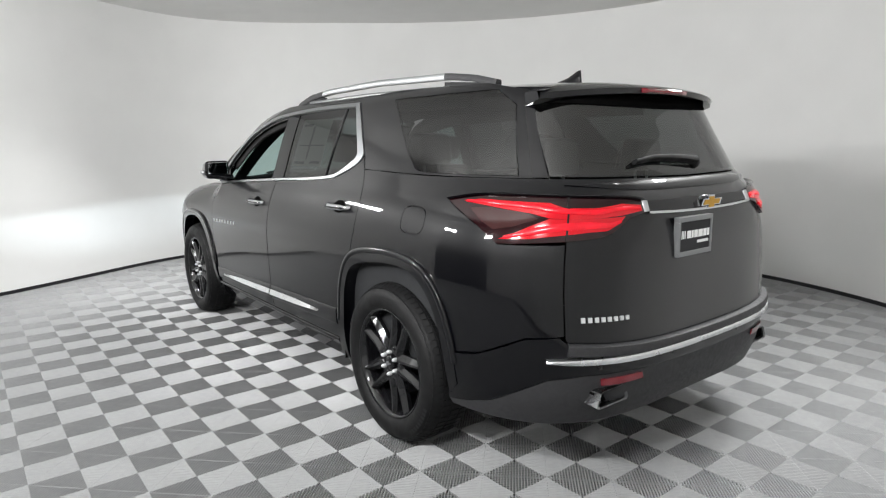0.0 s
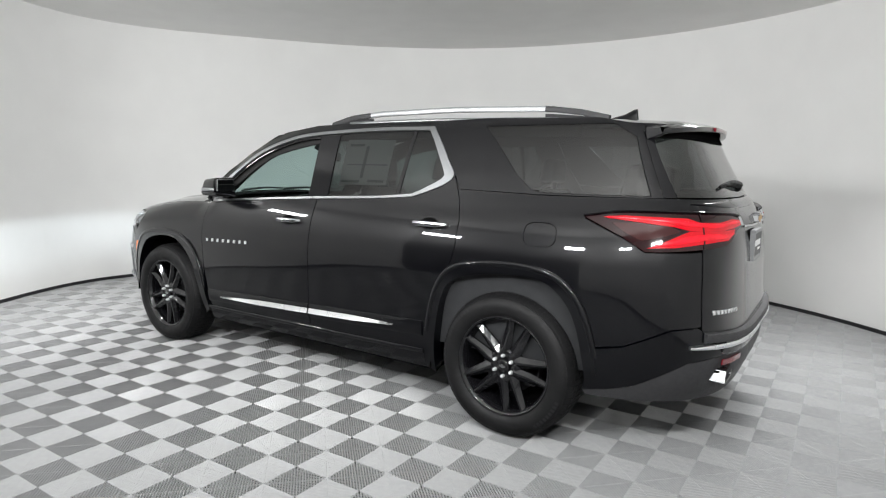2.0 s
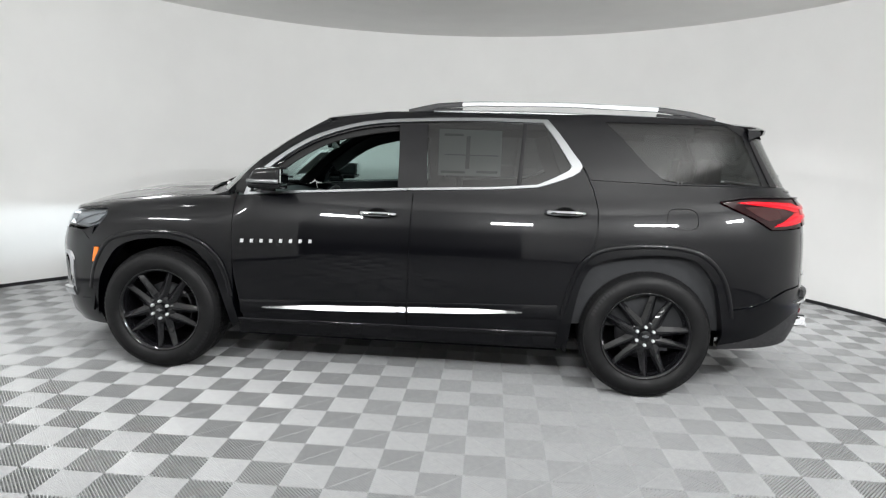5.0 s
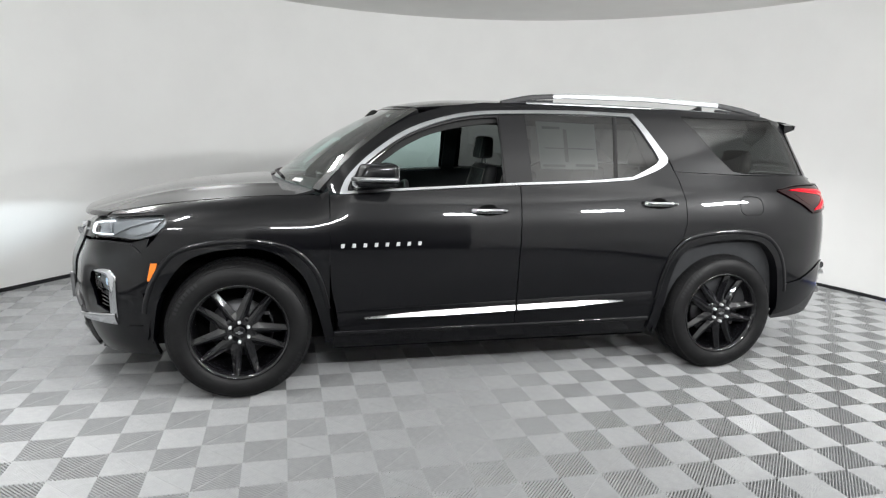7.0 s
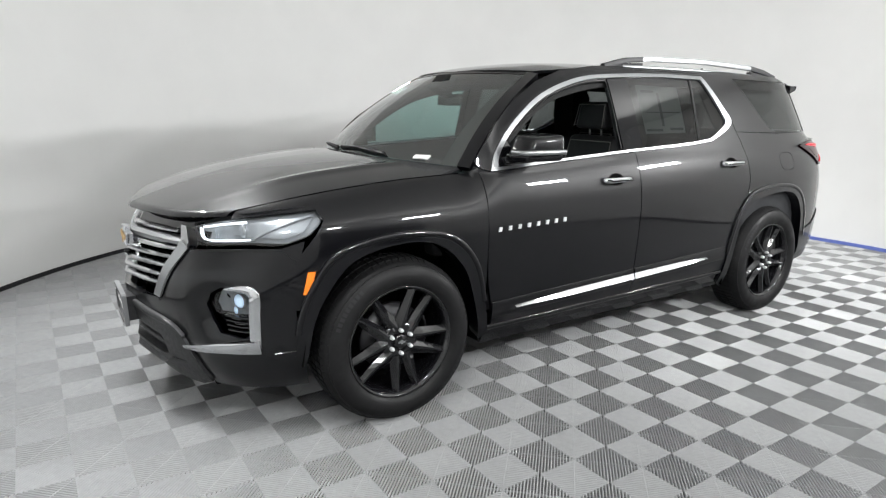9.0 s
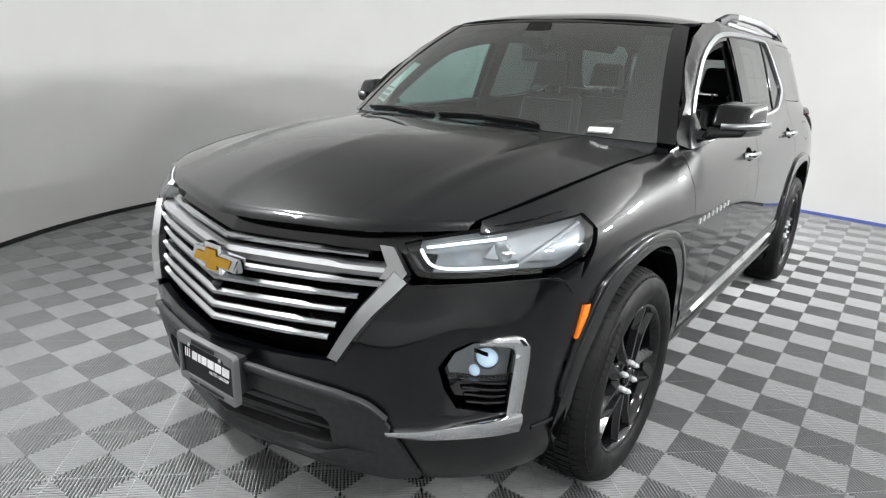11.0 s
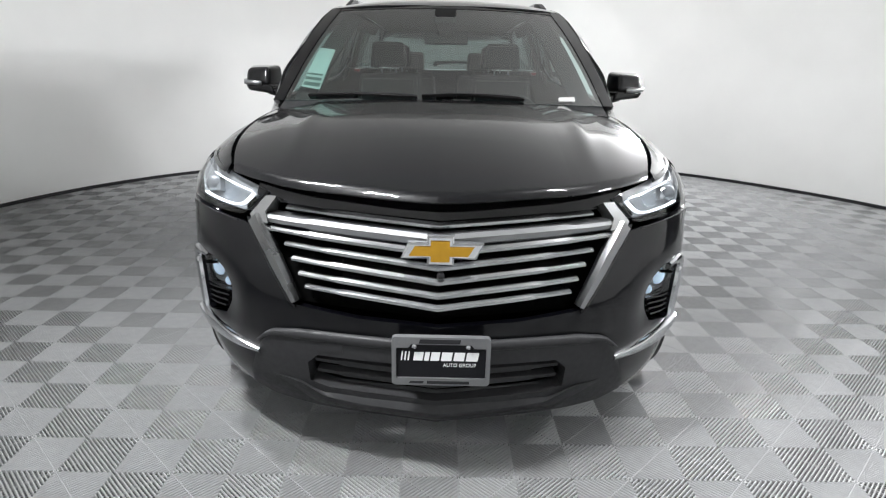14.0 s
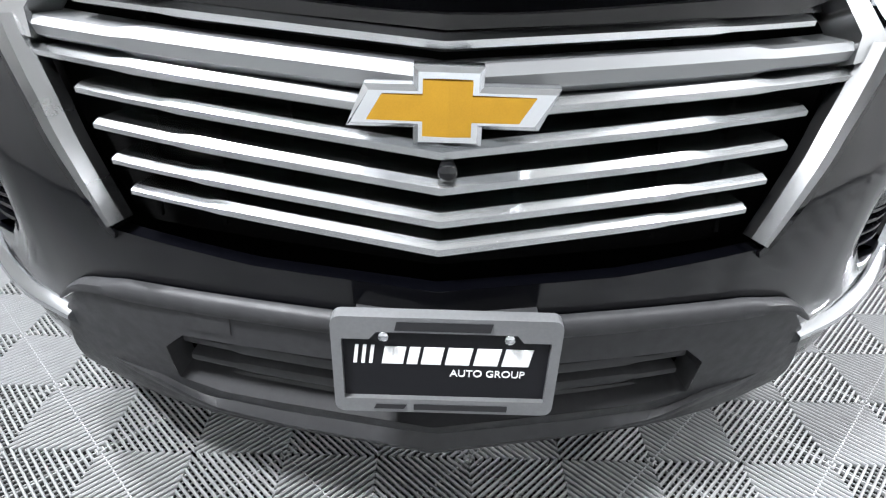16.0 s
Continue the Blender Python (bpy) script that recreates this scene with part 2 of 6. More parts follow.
def patch(name, surface, outline, mat, parent, label="", holes=(), grid=0.026, depth=0.015, lift=0.0, step=0.02, flip=1):
    """A panel cut from a curved surface (a, b) -> point: its outline and holes are closed loops of (a, b). Edges turn inwards by depth."""
    from mathutils.geometry import delaunay_2d_cdt

    loops = [straight_line(loop, step, True) for loop in (outline, *holes)]
    pts, edges, rings = [], [], []
    for loop in loops:
        base = len(pts)
        pts += [Vector((p[0], p[1])) for p in loop]
        rings.append(list(range(base, base + len(loop))))
        edges += [(base + k, base + (k + 1) % len(loop)) for k in range(len(loop))]
    outer = np.array(loops[0])
    near = np.concatenate([np.array(q) for q in loops])
    lo, hi = outer.min(0), outer.max(0)
    for a in np.arange(lo[0] + grid / 2, hi[0], grid):
        for b in np.arange(lo[1] + grid / 2, hi[1], grid):
            if np.min((near[:, 0] - a) ** 2 + (near[:, 1] - b) ** 2) > (0.4 * grid) ** 2:
                pts.append(Vector((a, b)))
    v2, _, faces, _, _, _ = delaunay_2d_cdt(pts, edges, [], 0, 1e-6)
    for n, loop in enumerate(loops):
        ring = np.array(loop)
        nxt = np.roll(ring, -1, 0)

        def inside(f):
            x, y = sum(v2[i][0] for i in f) / len(f), sum(v2[i][1] for i in f) / len(f)
            cross = (ring[:, 1] > y) != (nxt[:, 1] > y)
            at_x = ring[:, 0] + (y - ring[:, 1]) * (nxt[:, 0] - ring[:, 0]) / (nxt[:, 1] - ring[:, 1] + 1e-15)
            return bool(np.sum(cross & (at_x > x)) % 2)

        faces = [f for f in faces if inside(f) == (n == 0)]
    used = sorted({i for f in faces for i in f})
    back = {i: k for k, i in enumerate(used)}
    e = 0.004

    def at(a, b):
        return np.array(surface(a, b), float)

    verts, normals = [], []
    for i in used:
        a, b = v2[i]
        n = np.cross(at(a + e, b) - at(a - e, b), at(a, b + e) - at(a, b - e)) * flip
        n = n / (np.linalg.norm(n) + 1e-12)
        verts.append(at(a, b) + n * lift)
        normals.append(n)
    tris = []
    for f in faces:
        f = [back[i] for i in f]
        n = np.cross(verts[f[1]] - verts[f[0]], verts[f[2]] - verts[f[0]])
        tris.append(f if np.dot(n, normals[f[0]]) > 0 else f[::-1])
    if depth:
        count = {}
        for f in tris:
            for k in range(len(f)):
                a, b = f[k], f[(k + 1) % len(f)]
                count[(a, b)] = 1
        rim = [(a, b) for a, b in count if (b, a) not in count]
        top, low = {}, {}
        for a, b in rim:
            out = np.cross(verts[b] - verts[a], normals[a])
            out = out / (np.linalg.norm(out) + 1e-12)
            for v in (a, b):
                if v not in top:
                    top[v] = len(verts)
                    verts.append(verts[v] - normals[v] * 0.0005)
                    normals.append(out)
                    low[v] = len(verts)
                    verts.append(verts[v] - normals[v] * depth)
                    normals.append(out)
            tris.append((top[b], top[a], low[a], low[b]))
    return from_data(name, verts, tris, mat, parent, label, normals)


# ---- the round studio ----
def wall_radius(deg):
    """Distance of the curved wall from the studio's middle; it swells a little where the studio is entered."""
    d = (deg + 180) % 360 - 180
    bump = lambda c, w: math.exp(-((((d - c + 180) % 360) - 180) / w) ** 2)
    plateau = 1 / (1 + math.exp(-(d - 39) / 3.5)) / (1 + math.exp((d - 152) / 7))
    return 4.27 + 0.48 * bump(-2, 17) + (0.42 + 0.14 * bump(104, 16)) * plateau + 0.08 * bump(165, 30)


def round_point(deg, r, z):
    a = math.radians(deg)
    return (CENTRE.x + r * math.cos(a), CENTRE.y + r * math.sin(a), z)


OPEN_FROM, OPEN_TO, OPEN_TOP = 65.0, 98.0, 2.95


def ring_wall(name, angles, z0, z1, r_in, r_out, mat, label, parent=None):
    bm = bmesh.new()
    rows = []
    for d in angles:
        r = wall_radius(d)
        rows.append([bm.verts.new(round_point(d, r + dr, z)) for dr, z in ((r_in, z0), (r_in, z1), (r_out, z1), (r_out, z0))])
    for a, b in zip(rows, rows[1:]):
        for k in range(4):
            bm.faces.new([a[k], a[(k + 1) % 4], b[(k + 1) % 4], b[k]])
    bm.faces.new(rows[0])
    bm.faces.new(rows[-1][::-1])
    bmesh.ops.recalc_face_normals(bm, faces=bm.faces[:])
    ob = link(name, bm, mat, parent, label)
    ob.data.set_sharp_from_angle(angle=radians(40))
    return ob


around = [OPEN_TO + (360 - (OPEN_TO - OPEN_FROM)) * k / 180 for k in range(181)]
wall = ring_wall("wall_round", around, -0.03, CEILING + 0.02, 0.0, 0.1, WALL, "smooth white curved studio wall")
tagged(wall, category="wall", kind="structure")
lintel = ring_wall("wall_lintel", [OPEN_FROM + (OPEN_TO - OPEN_FROM) * k / 20 for k in range(21)], OPEN_TOP, CEILING + 0.02, 0.0, 0.1, WALL, "white wall above the wide studio entrance")
tagged(lintel, category="wall", kind="structure")

blue_from, blue_to = 160.0, 186.0
base = ring_wall("baseboard", [blue_to + (360 + OPEN_FROM - blue_to) * k / 150 for k in range(151)], 0.0, 0.034, -0.014, -0.001, TRIM, "black rubber strip along the foot of the wall")
tagged(base, category="baseboard", kind="structure")
base_b = ring_wall("baseboard", [OPEN_TO + (blue_from - OPEN_TO) * k / 60 for k in range(61)], 0.0, 0.034, -0.014, -0.001, TRIM, "black rubber strip along the foot of the wall")
tagged(base_b, category="baseboard", kind="structure")
BLUE = material("blue_masking_strip", (0.16, 0.22, 0.62), 0.4, grain=0.3, scale=20)
base_c = ring_wall("baseboard", [blue_from + (blue_to - blue_from) * k / 20 for k in range(21)], 0.0, 0.036, -0.014, -0.001, BLUE, "blue strip along the foot of the wall")
tagged(base_c, category="baseboard", kind="structure")

bm = bmesh.new()
top = [bm.verts.new(round_point(2 * k, wall_radius(2 * k) + 0.09, CEILING)) for k in range(180)]
bm.faces.new(top)
up = bmesh.ops.extrude_face_region(bm, geom=bm.faces[:])["geom"]
bmesh.ops.translate(bm, vec=(0, 0, 0.08), verts=[v for v in up if isinstance(v, bmesh.types.BMVert)])
bmesh.ops.recalc_face_normals(bm, faces=bm.faces[:])
ceiling = tagged(link("ceiling", bm, CEIL, None, "plain pale grey round ceiling", False), category="ceiling", kind="structure")

# the unlit hall that the studio stands in: unseen, added to keep the entrance dark
HALL = material("dark_hall_wall", (0.09, 0.092, 0.10), 0.8, grain=0.3, scale=4)
for name, b in (("wall_north", (-7, 7, 7.4, 7.5)), ("wall_south", (-7, 7, -6.1, -6.0)), ("wall_east", (6.9, 7, -6, 7.4)), ("wall_west", (-7, -6.9, -6, 7.4))):
    bm = box(bmesh.new(), b[0], b[1], b[2], b[3], -0.05, 3.6)
    tagged(link(name, bm, HALL, None, "dark unlit wall of the hall outside the studio", False), category="wall", kind="structure")
bm = box(bmesh.new(), -7, 7, -6.1, 7.5, 3.6, 3.7)
tagged(link("ceiling_hall", bm, HALL, None, "dark ceiling of the hall outside the studio", False), category="ceiling", kind="structure")
bm = box(bmesh.new(), -7, 7, -6.1, 7.5, -0.16, -0.045)
ground = tagged(link("floor", bm, BED, None, "dark floor bed under the ribbed tiles", False), category="floor", kind="structure")


# ---- the car: a large black sport utility, nose towards +x, its left side towards +y ----
car = thing("car", "glossy black three-row sport utility car with chrome trim and black wheels", "car")


def table(zs, vs, blur):
    z = np.arange(0.0, 2.0, 0.005)
    v = np.interp(z, zs, vs)
    k = np.exp(-0.5 * (np.arange(-40, 41) * 0.005 / blur) ** 2)
    k /= k.sum()
    w = np.convolve(np.pad(v, 40, mode="edge"), k, "valid")
    return lambda q: float(np.interp(q, z, w))


half_width = table([0.2, 0.28, 0.36, 0.45, 0.55, 0.7, 0.88, 1.0, 1.08, 1.15, 1.2, 1.3, 1.4, 1.55, 1.67, 1.715, 1.75],
                   [0.86, 0.905, 0.93, 0.945, 0.95, 0.958, 0.962, 0.95, 0.93, 0.905, 0.88, 0.842, 0.808, 0.752, 0.70, 0.655, 0.58], 0.022)
nose_x = table([0.2, 0.3, 0.45, 0.6, 0.75, 0.9, 1.0, 1.1, 1.3], [2.36, 2.42, 2.455, 2.475, 2.465, 2.41, 2.36, 2.26, 2.1], 0.03)
tail_x = table([0.2, 0.3, 0.45, 0.6, 0.8, 1.05, 1.2, 1.3, 1.5, 1.65, 1.72], [-2.45, -2.54, -2.60, -2.615, -2.60, -2.585, -2.555, -2.47, -2.36, -2.29, -2.22], 0.03)


def line_of(xs, vs, blur):
    """A softened line through (x, value), for x from -3 to 3."""
    x = np.arange(-3.0, 3.0, 0.01)
    v = np.interp(x, xs, vs)
    k = np.exp(-0.5 * (np.arange(-30, 31) * 0.01 / blur) ** 2)
    k /= k.sum()
    w = np.convolve(np.pad(v, 30, mode="edge"), k, "valid")
    return lambda q: float(np.interp(q, x, w))


hood_mid = line_of([1.0, 1.2, 1.5, 1.8, 2.0, 2.2, 2.32, 2.42, 2.5, 2.6], [1.222, 1.215, 1.202, 1.170, 1.135, 1.083, 1.047, 1.013, 0.982, 0.94], 0.075)
hood_edge = line_of([0.9, 1.16, 1.5, 1.75, 1.95, 2.12, 2.3], [0.81, 0.805, 0.80, 0.792, 0.772, 0.738, 0.67], 0.09)
roof_mid = line_of([-2.5, -2.3, -2.2, -2.0, -1.5, -0.8, 0.0, 0.3, 0.5, 0.62, 0.8], [1.66, 1.685, 1.70, 1.717, 1.738, 1.748, 1.742, 1.728, 1.70, 1.672, 1.60], 0.05)


lip_x = line_of([0.0, 0.1, 0.24, 0.47, 0.62, 0.72, 0.9], [2.515, 2.50, 2.465, 2.395, 2.305, 2.215, 2.0], 0.07)


def hood_z(x, y):
    roll = 0.018 * max(0.0, 1 - (lip_x(abs(y)) - x) / 0.024) ** 2
    crease = 0.0075 * math.exp(-((abs(y) - 0.53 - 0.06 * (1.9 - x)) / 0.038) ** 2) * min(max((2.35 - x) / 0.5, 0), 1)
    ridge = 0.014 * max(0.0, 1 - abs(y) / 0.42) * min(max((x - 1.4) / 0.7, 0), 1)
    return ridge + hood_mid(x) - 0.004 - 0.072 * (abs(y) / 0.8) ** 2.6 + crease - roll


def roof_z(x, y):
    return roof_mid(x) - 0.05 * (abs(y) / 0.66) ** 2.6


PILLAR_X, PILLAR_Z = [0.17, 0.37, 0.56, 0.71, 0.86, 0.955, 0.985], [1.64, 1.60, 1.535, 1.45, 1.335, 1.23, 1.15]
NP = 3.6      # how square the nose is seen from above


def side_y(x, z):
    y = half_width(z)
    if x > 1.45:
        q = min((x - 1.45) / (nose_x(z) - 1.45), 0.9995)
        y *= (1 - q ** NP) ** (1 / NP)
    if x > 0.90 and z > 0.93:
        # the wing's shoulder rolls over to the bonnet's edge
        edge = hood_edge(x)
        q = min((z - 0.93) / (hood_z(x, edge) - 0.93), 0.999)
        rolled = edge + (y - edge) * (1 - q * q) ** 0.6
        k = min((x - 0.90) / 0.3, 1)
        y += (rolled - y) * k * k * (3 - 2 * k)
    if x > 0.1 and z > 1.15:
        # the screen pillar turns in towards the glass
        over = max(z - float(np.interp(x, PILLAR_X, PILLAR_Z)), 0.0)
        y -= 0.035 * (1 - math.exp(-(over / 0.055) ** 2)) * min((x - 0.1) / 0.25, 1) * min(max((0.96 - x) / 0.16, 0), 1)
    if x < -1.5:
        q = min((-1.5 - x) / (-1.5 - tail_x(z)), 0.9995)
        y *= (1 - q ** 4) ** 0.25
    if x < -1.2 and z > 1.2:
        y *= 1 - 0.04 * min((z - 1.2) / 0.1, 1) * ((-1.2 - x) / 1.1) ** 1.5
    return y


def side(s):
    return lambda x, z: (x, s * side_y(x, z), z)


# unrolled nose and tail: a is the way round the outline from the middle
def unroll(power, x0, x1, wide):
    phi = np.linspace(0, math.pi / 2, 2000)
    x, y = (x1 - x0) * np.cos(phi) ** (2 / power), wide * np.sin(phi) ** (2 / power)
    s = np.r_[0, np.cumsum(np.hypot(np.diff(x), np.diff(y)))]
    return s, phi


NOSE_S, NOSE_PHI = unroll(NP, 1.45, 2.47, 0.95)
TAIL_S, TAIL_PHI = unroll(4, -1.5, -2.6, 0.955)


def nose(a, z):
    if abs(a) > NOSE_S[-1]:
        x = 1.45 - abs(a) + NOSE_S[-1]
        return (x, math.copysign(side_y(x, z), a), z)
    phi = float(np.interp(abs(a), NOSE_S, NOSE_PHI))
    y = half_width(z) * math.sin(phi) ** (2 / NP)
    if z > 0.93:
        y *= 1 - 0.05 * ((z - 0.93) / 0.09) ** 2 * math.sin(phi)
    x = 1.45 + (nose_x(z) - 1.45) * max(math.cos(phi), 0) ** (2 / NP) + 0.09 * max(0.0, 1 - y / 0.62) ** 1.2
    # the hollow round the fog lamp
    hollow = 0.045 * math.exp(-((abs(a) - 0.80) / 0.10) ** 2 - ((z - 0.60) / 0.11) ** 2)
    x, y = x - hollow * math.cos(abs(a) * 0.75), y - hollow * math.sin(abs(a) * 0.75)
    return (x, math.copysign(y, a), z)


def tail(a, z):
    if abs(a) > TAIL_S[-1]:
        x = -1.5 + abs(a) - TAIL_S[-1]
        return (x, math.copysign(side_y(x, z), a), z)
    phi = float(np.interp(abs(a), TAIL_S, TAIL_PHI))
    y = half_width(z) * math.sin(phi) ** 0.5
    x = -1.5 - (-1.5 - tail_x(z)) * max(math.cos(phi), 0) ** 0.5
    if z > 1.2:
        y *= 1 - 0.04 * min((z - 1.2) / 0.1, 1) * (max(-1.2 - x, 0) / 1.1) ** 1.5
    return (x, math.copysign(y, a), z)


def tail_ax(x):
    """The way round the tail's outline to a place on the side."""
    if x > -1.5:
        return TAIL_S[-1] + x + 1.5
    return float(np.interp(math.acos(min((-1.5 - x) / 1.1, 1) ** 2), TAIL_PHI, TAIL_S))


ARCH_F, ARCH_R = 1.535, -1.535


ARCH_LINES = {
    ARCH_F: ([(1.985, 0.33), (1.945, 0.56), (1.885, 0.685), (1.80, 0.79), (1.70, 0.836), (1.588, 0.858), (1.447, 0.861), (1.329, 0.828), (1.235, 0.755), (1.165, 0.655), (1.10, 0.45), (1.065, 0.30)],
             [(2.03, 0.40), (2.005, 0.58), (1.95, 0.72), (1.861, 0.835), (1.74, 0.878), (1.60, 0.899), (1.44, 0.899), (1.299, 0.876), (1.19, 0.815), (1.10, 0.69), (1.045, 0.48), (1.015, 0.34)]),
    ARCH_R: ([(-1.07, 0.25), (-1.095, 0.50), (-1.135, 0.70), (-1.205, 0.815), (-1.34, 0.863), (-1.55, 0.889), (-1.74, 0.878), (-1.85, 0.81), (-1.925, 0.69), (-1.97, 0.50), (-1.985, 0.38)],
             [(-1.0, 0.30), (-1.03, 0.50), (-1.085, 0.73), (-1.165, 0.86), (-1.29, 0.918), (-1.55, 0.942), (-1.76, 0.923), (-1.88, 0.863), (-1.965, 0.75), (-2.02, 0.58), (-2.04, 0.44)]),
}


def arch(cx, k, z0=0.0, z1=0.0):
    """The line of a wheel arch from front to back, k from its inner edge (0) to its crease (1), above z0 in front and z1 behind."""
    inner, outer = ARCH_LINES[cx]
    line = smooth_line([((1 - k) * a[0] + k * b[0], (1 - k) * a[1] + k * b[1]) for a, b in zip(inner, outer)], 0.035)
    return [(float(x), float(z)) for x, z in line if z >= (z0 if x > cx else z1)]


GAP = 0.003
DLO_TOP = [(0.985, 1.15), (0.955, 1.23), (0.86, 1.335), (0.71, 1.45), (0.56, 1.535), (0.37, 1.60), (0.17, 1.64), (-0.12, 1.66), (-0.5, 1.672), (-0.9, 1.67)]
DLO_BACK = [(-0.9, 1.67), (-0.97, 1.59), (-1.06, 1.47), (-1.115, 1.39), (-1.07, 1.34), (-0.95, 1.29), (-0.85, 1.258)]
DLO_LOW = [(-0.85, 1.258), (-0.57, 1.237), (-0.09, 1.215), (0.18, 1.20), (0.67, 1.172), (0.985, 1.15)]
belt = lambda x: float(np.interp(x, [-1.115, -1.07, -0.95, -0.85, -0.57, -0.09, 0.18, 0.67, 0.985], [1.39, 1.34, 1.29, 1.258, 1.237, 1.215, 1.20, 1.172, 1.15]))
REAR_EDGE = [(-1.118, 1.385), (-1.18, 1.26), (-1.21, 1.14), (-1.21, 1.0), (-1.185, 0.9), (-1.15, 0.82)]


SIDES = (1, -1)


def mir(points, s):
    return [(s * a, z) for a, z in points]


def both(points):
    """A half outline from one side to the other, mirrored over the middle."""
    return list(points) + [(-a, z) for a, z in points[::-1]]


def tail_side(a, z):
    return (tail(a, z)[0], z)


def molding(name, surface, line, wide, high, mat, parent, label="", flip=1, step=0.015, lift=0.0, curved=True, peak=0.0):
    """A rounded strip that lies on a surface along a line of (a, b); wide may change along it."""
    pts = smooth_line(line, step) if curved else straight_line(line, step)
    e, path, ups = 0.004, [], []
    at = lambda a, b: np.array(surface(a, b), float)
    for a, b in pts:
        n = np.cross(at(a + e, b) - at(a - e, b), at(a, b + e) - at(a, b - e)) * flip
        n /= np.linalg.norm(n) + 1e-12
        path.append(at(a, b) + n * lift)
        ups.append(n)

    def section(t):
        w = (wide(t) if callable(wide) else wide) / 2
        return [(-w, -0.006), (-w, high * 0.45), (w * (peak - 0.72 * (1 - abs(peak))), high * 0.9), (w * peak, high), (w * (peak + 0.72 * (1 - abs(peak))), high * 0.9), (w, high * 0.45), (w, -0.006)]

    ob = part(name, sweep(bmesh.new(), path, section, ups), mat, parent, label)
    ob.data.set_sharp_from_angle(angle=radians(50))
    return ob


# window line: outer and inner edge of the bright trim
DLO_OUT = smooth_line(DLO_TOP) + smooth_line(DLO_BACK)[1:] + smooth_line(DLO_LOW)[1:-1]
DLO_IN = smooth_line([(0.945, 1.168), (0.925, 1.225), (0.838, 1.322), (0.695, 1.432), (0.548, 1.515), (0.362, 1.58), (0.166, 1.62), (-0.12, 1.64), (-0.5, 1.652), (-0.872, 1.65)])
DLO_IN += smooth_line([(-0.872, 1.65), (-0.925, 1.585), (-1.005, 1.465), (-1.05, 1.388), (-1.035, 1.365), (-0.93, 1.310), (-0.845, 1.274)])[1:]
DLO_IN += smooth_line([(-0.845, 1.274), (-0.57, 1.251), (-0.09, 1.229), (0.18, 1.214), (0.67, 1.185), (0.945, 1.168)])[1:-1]
WINDOW_HOLE = [(-1.25, 1.668), (-1.34, 1.585), (-1.50, 1.41), (-1.60, 1.325), (-1.68, 1.31)] + [tail_side(0.995, z) for z in (1.31, 1.40, 1.50, 1.60)] + [(-1.98, 1.668)]
FUEL = [(-1.71 + 0.092 * math.copysign(abs(math.cos(a)) ** 0.62, math.cos(a)), 1.1035 + 0.062 * math.copysign(abs(math.sin(a)) ** 0.62, math.sin(a))) for a in np.linspace(0, 2 * math.pi, 28, endpoint=False)]

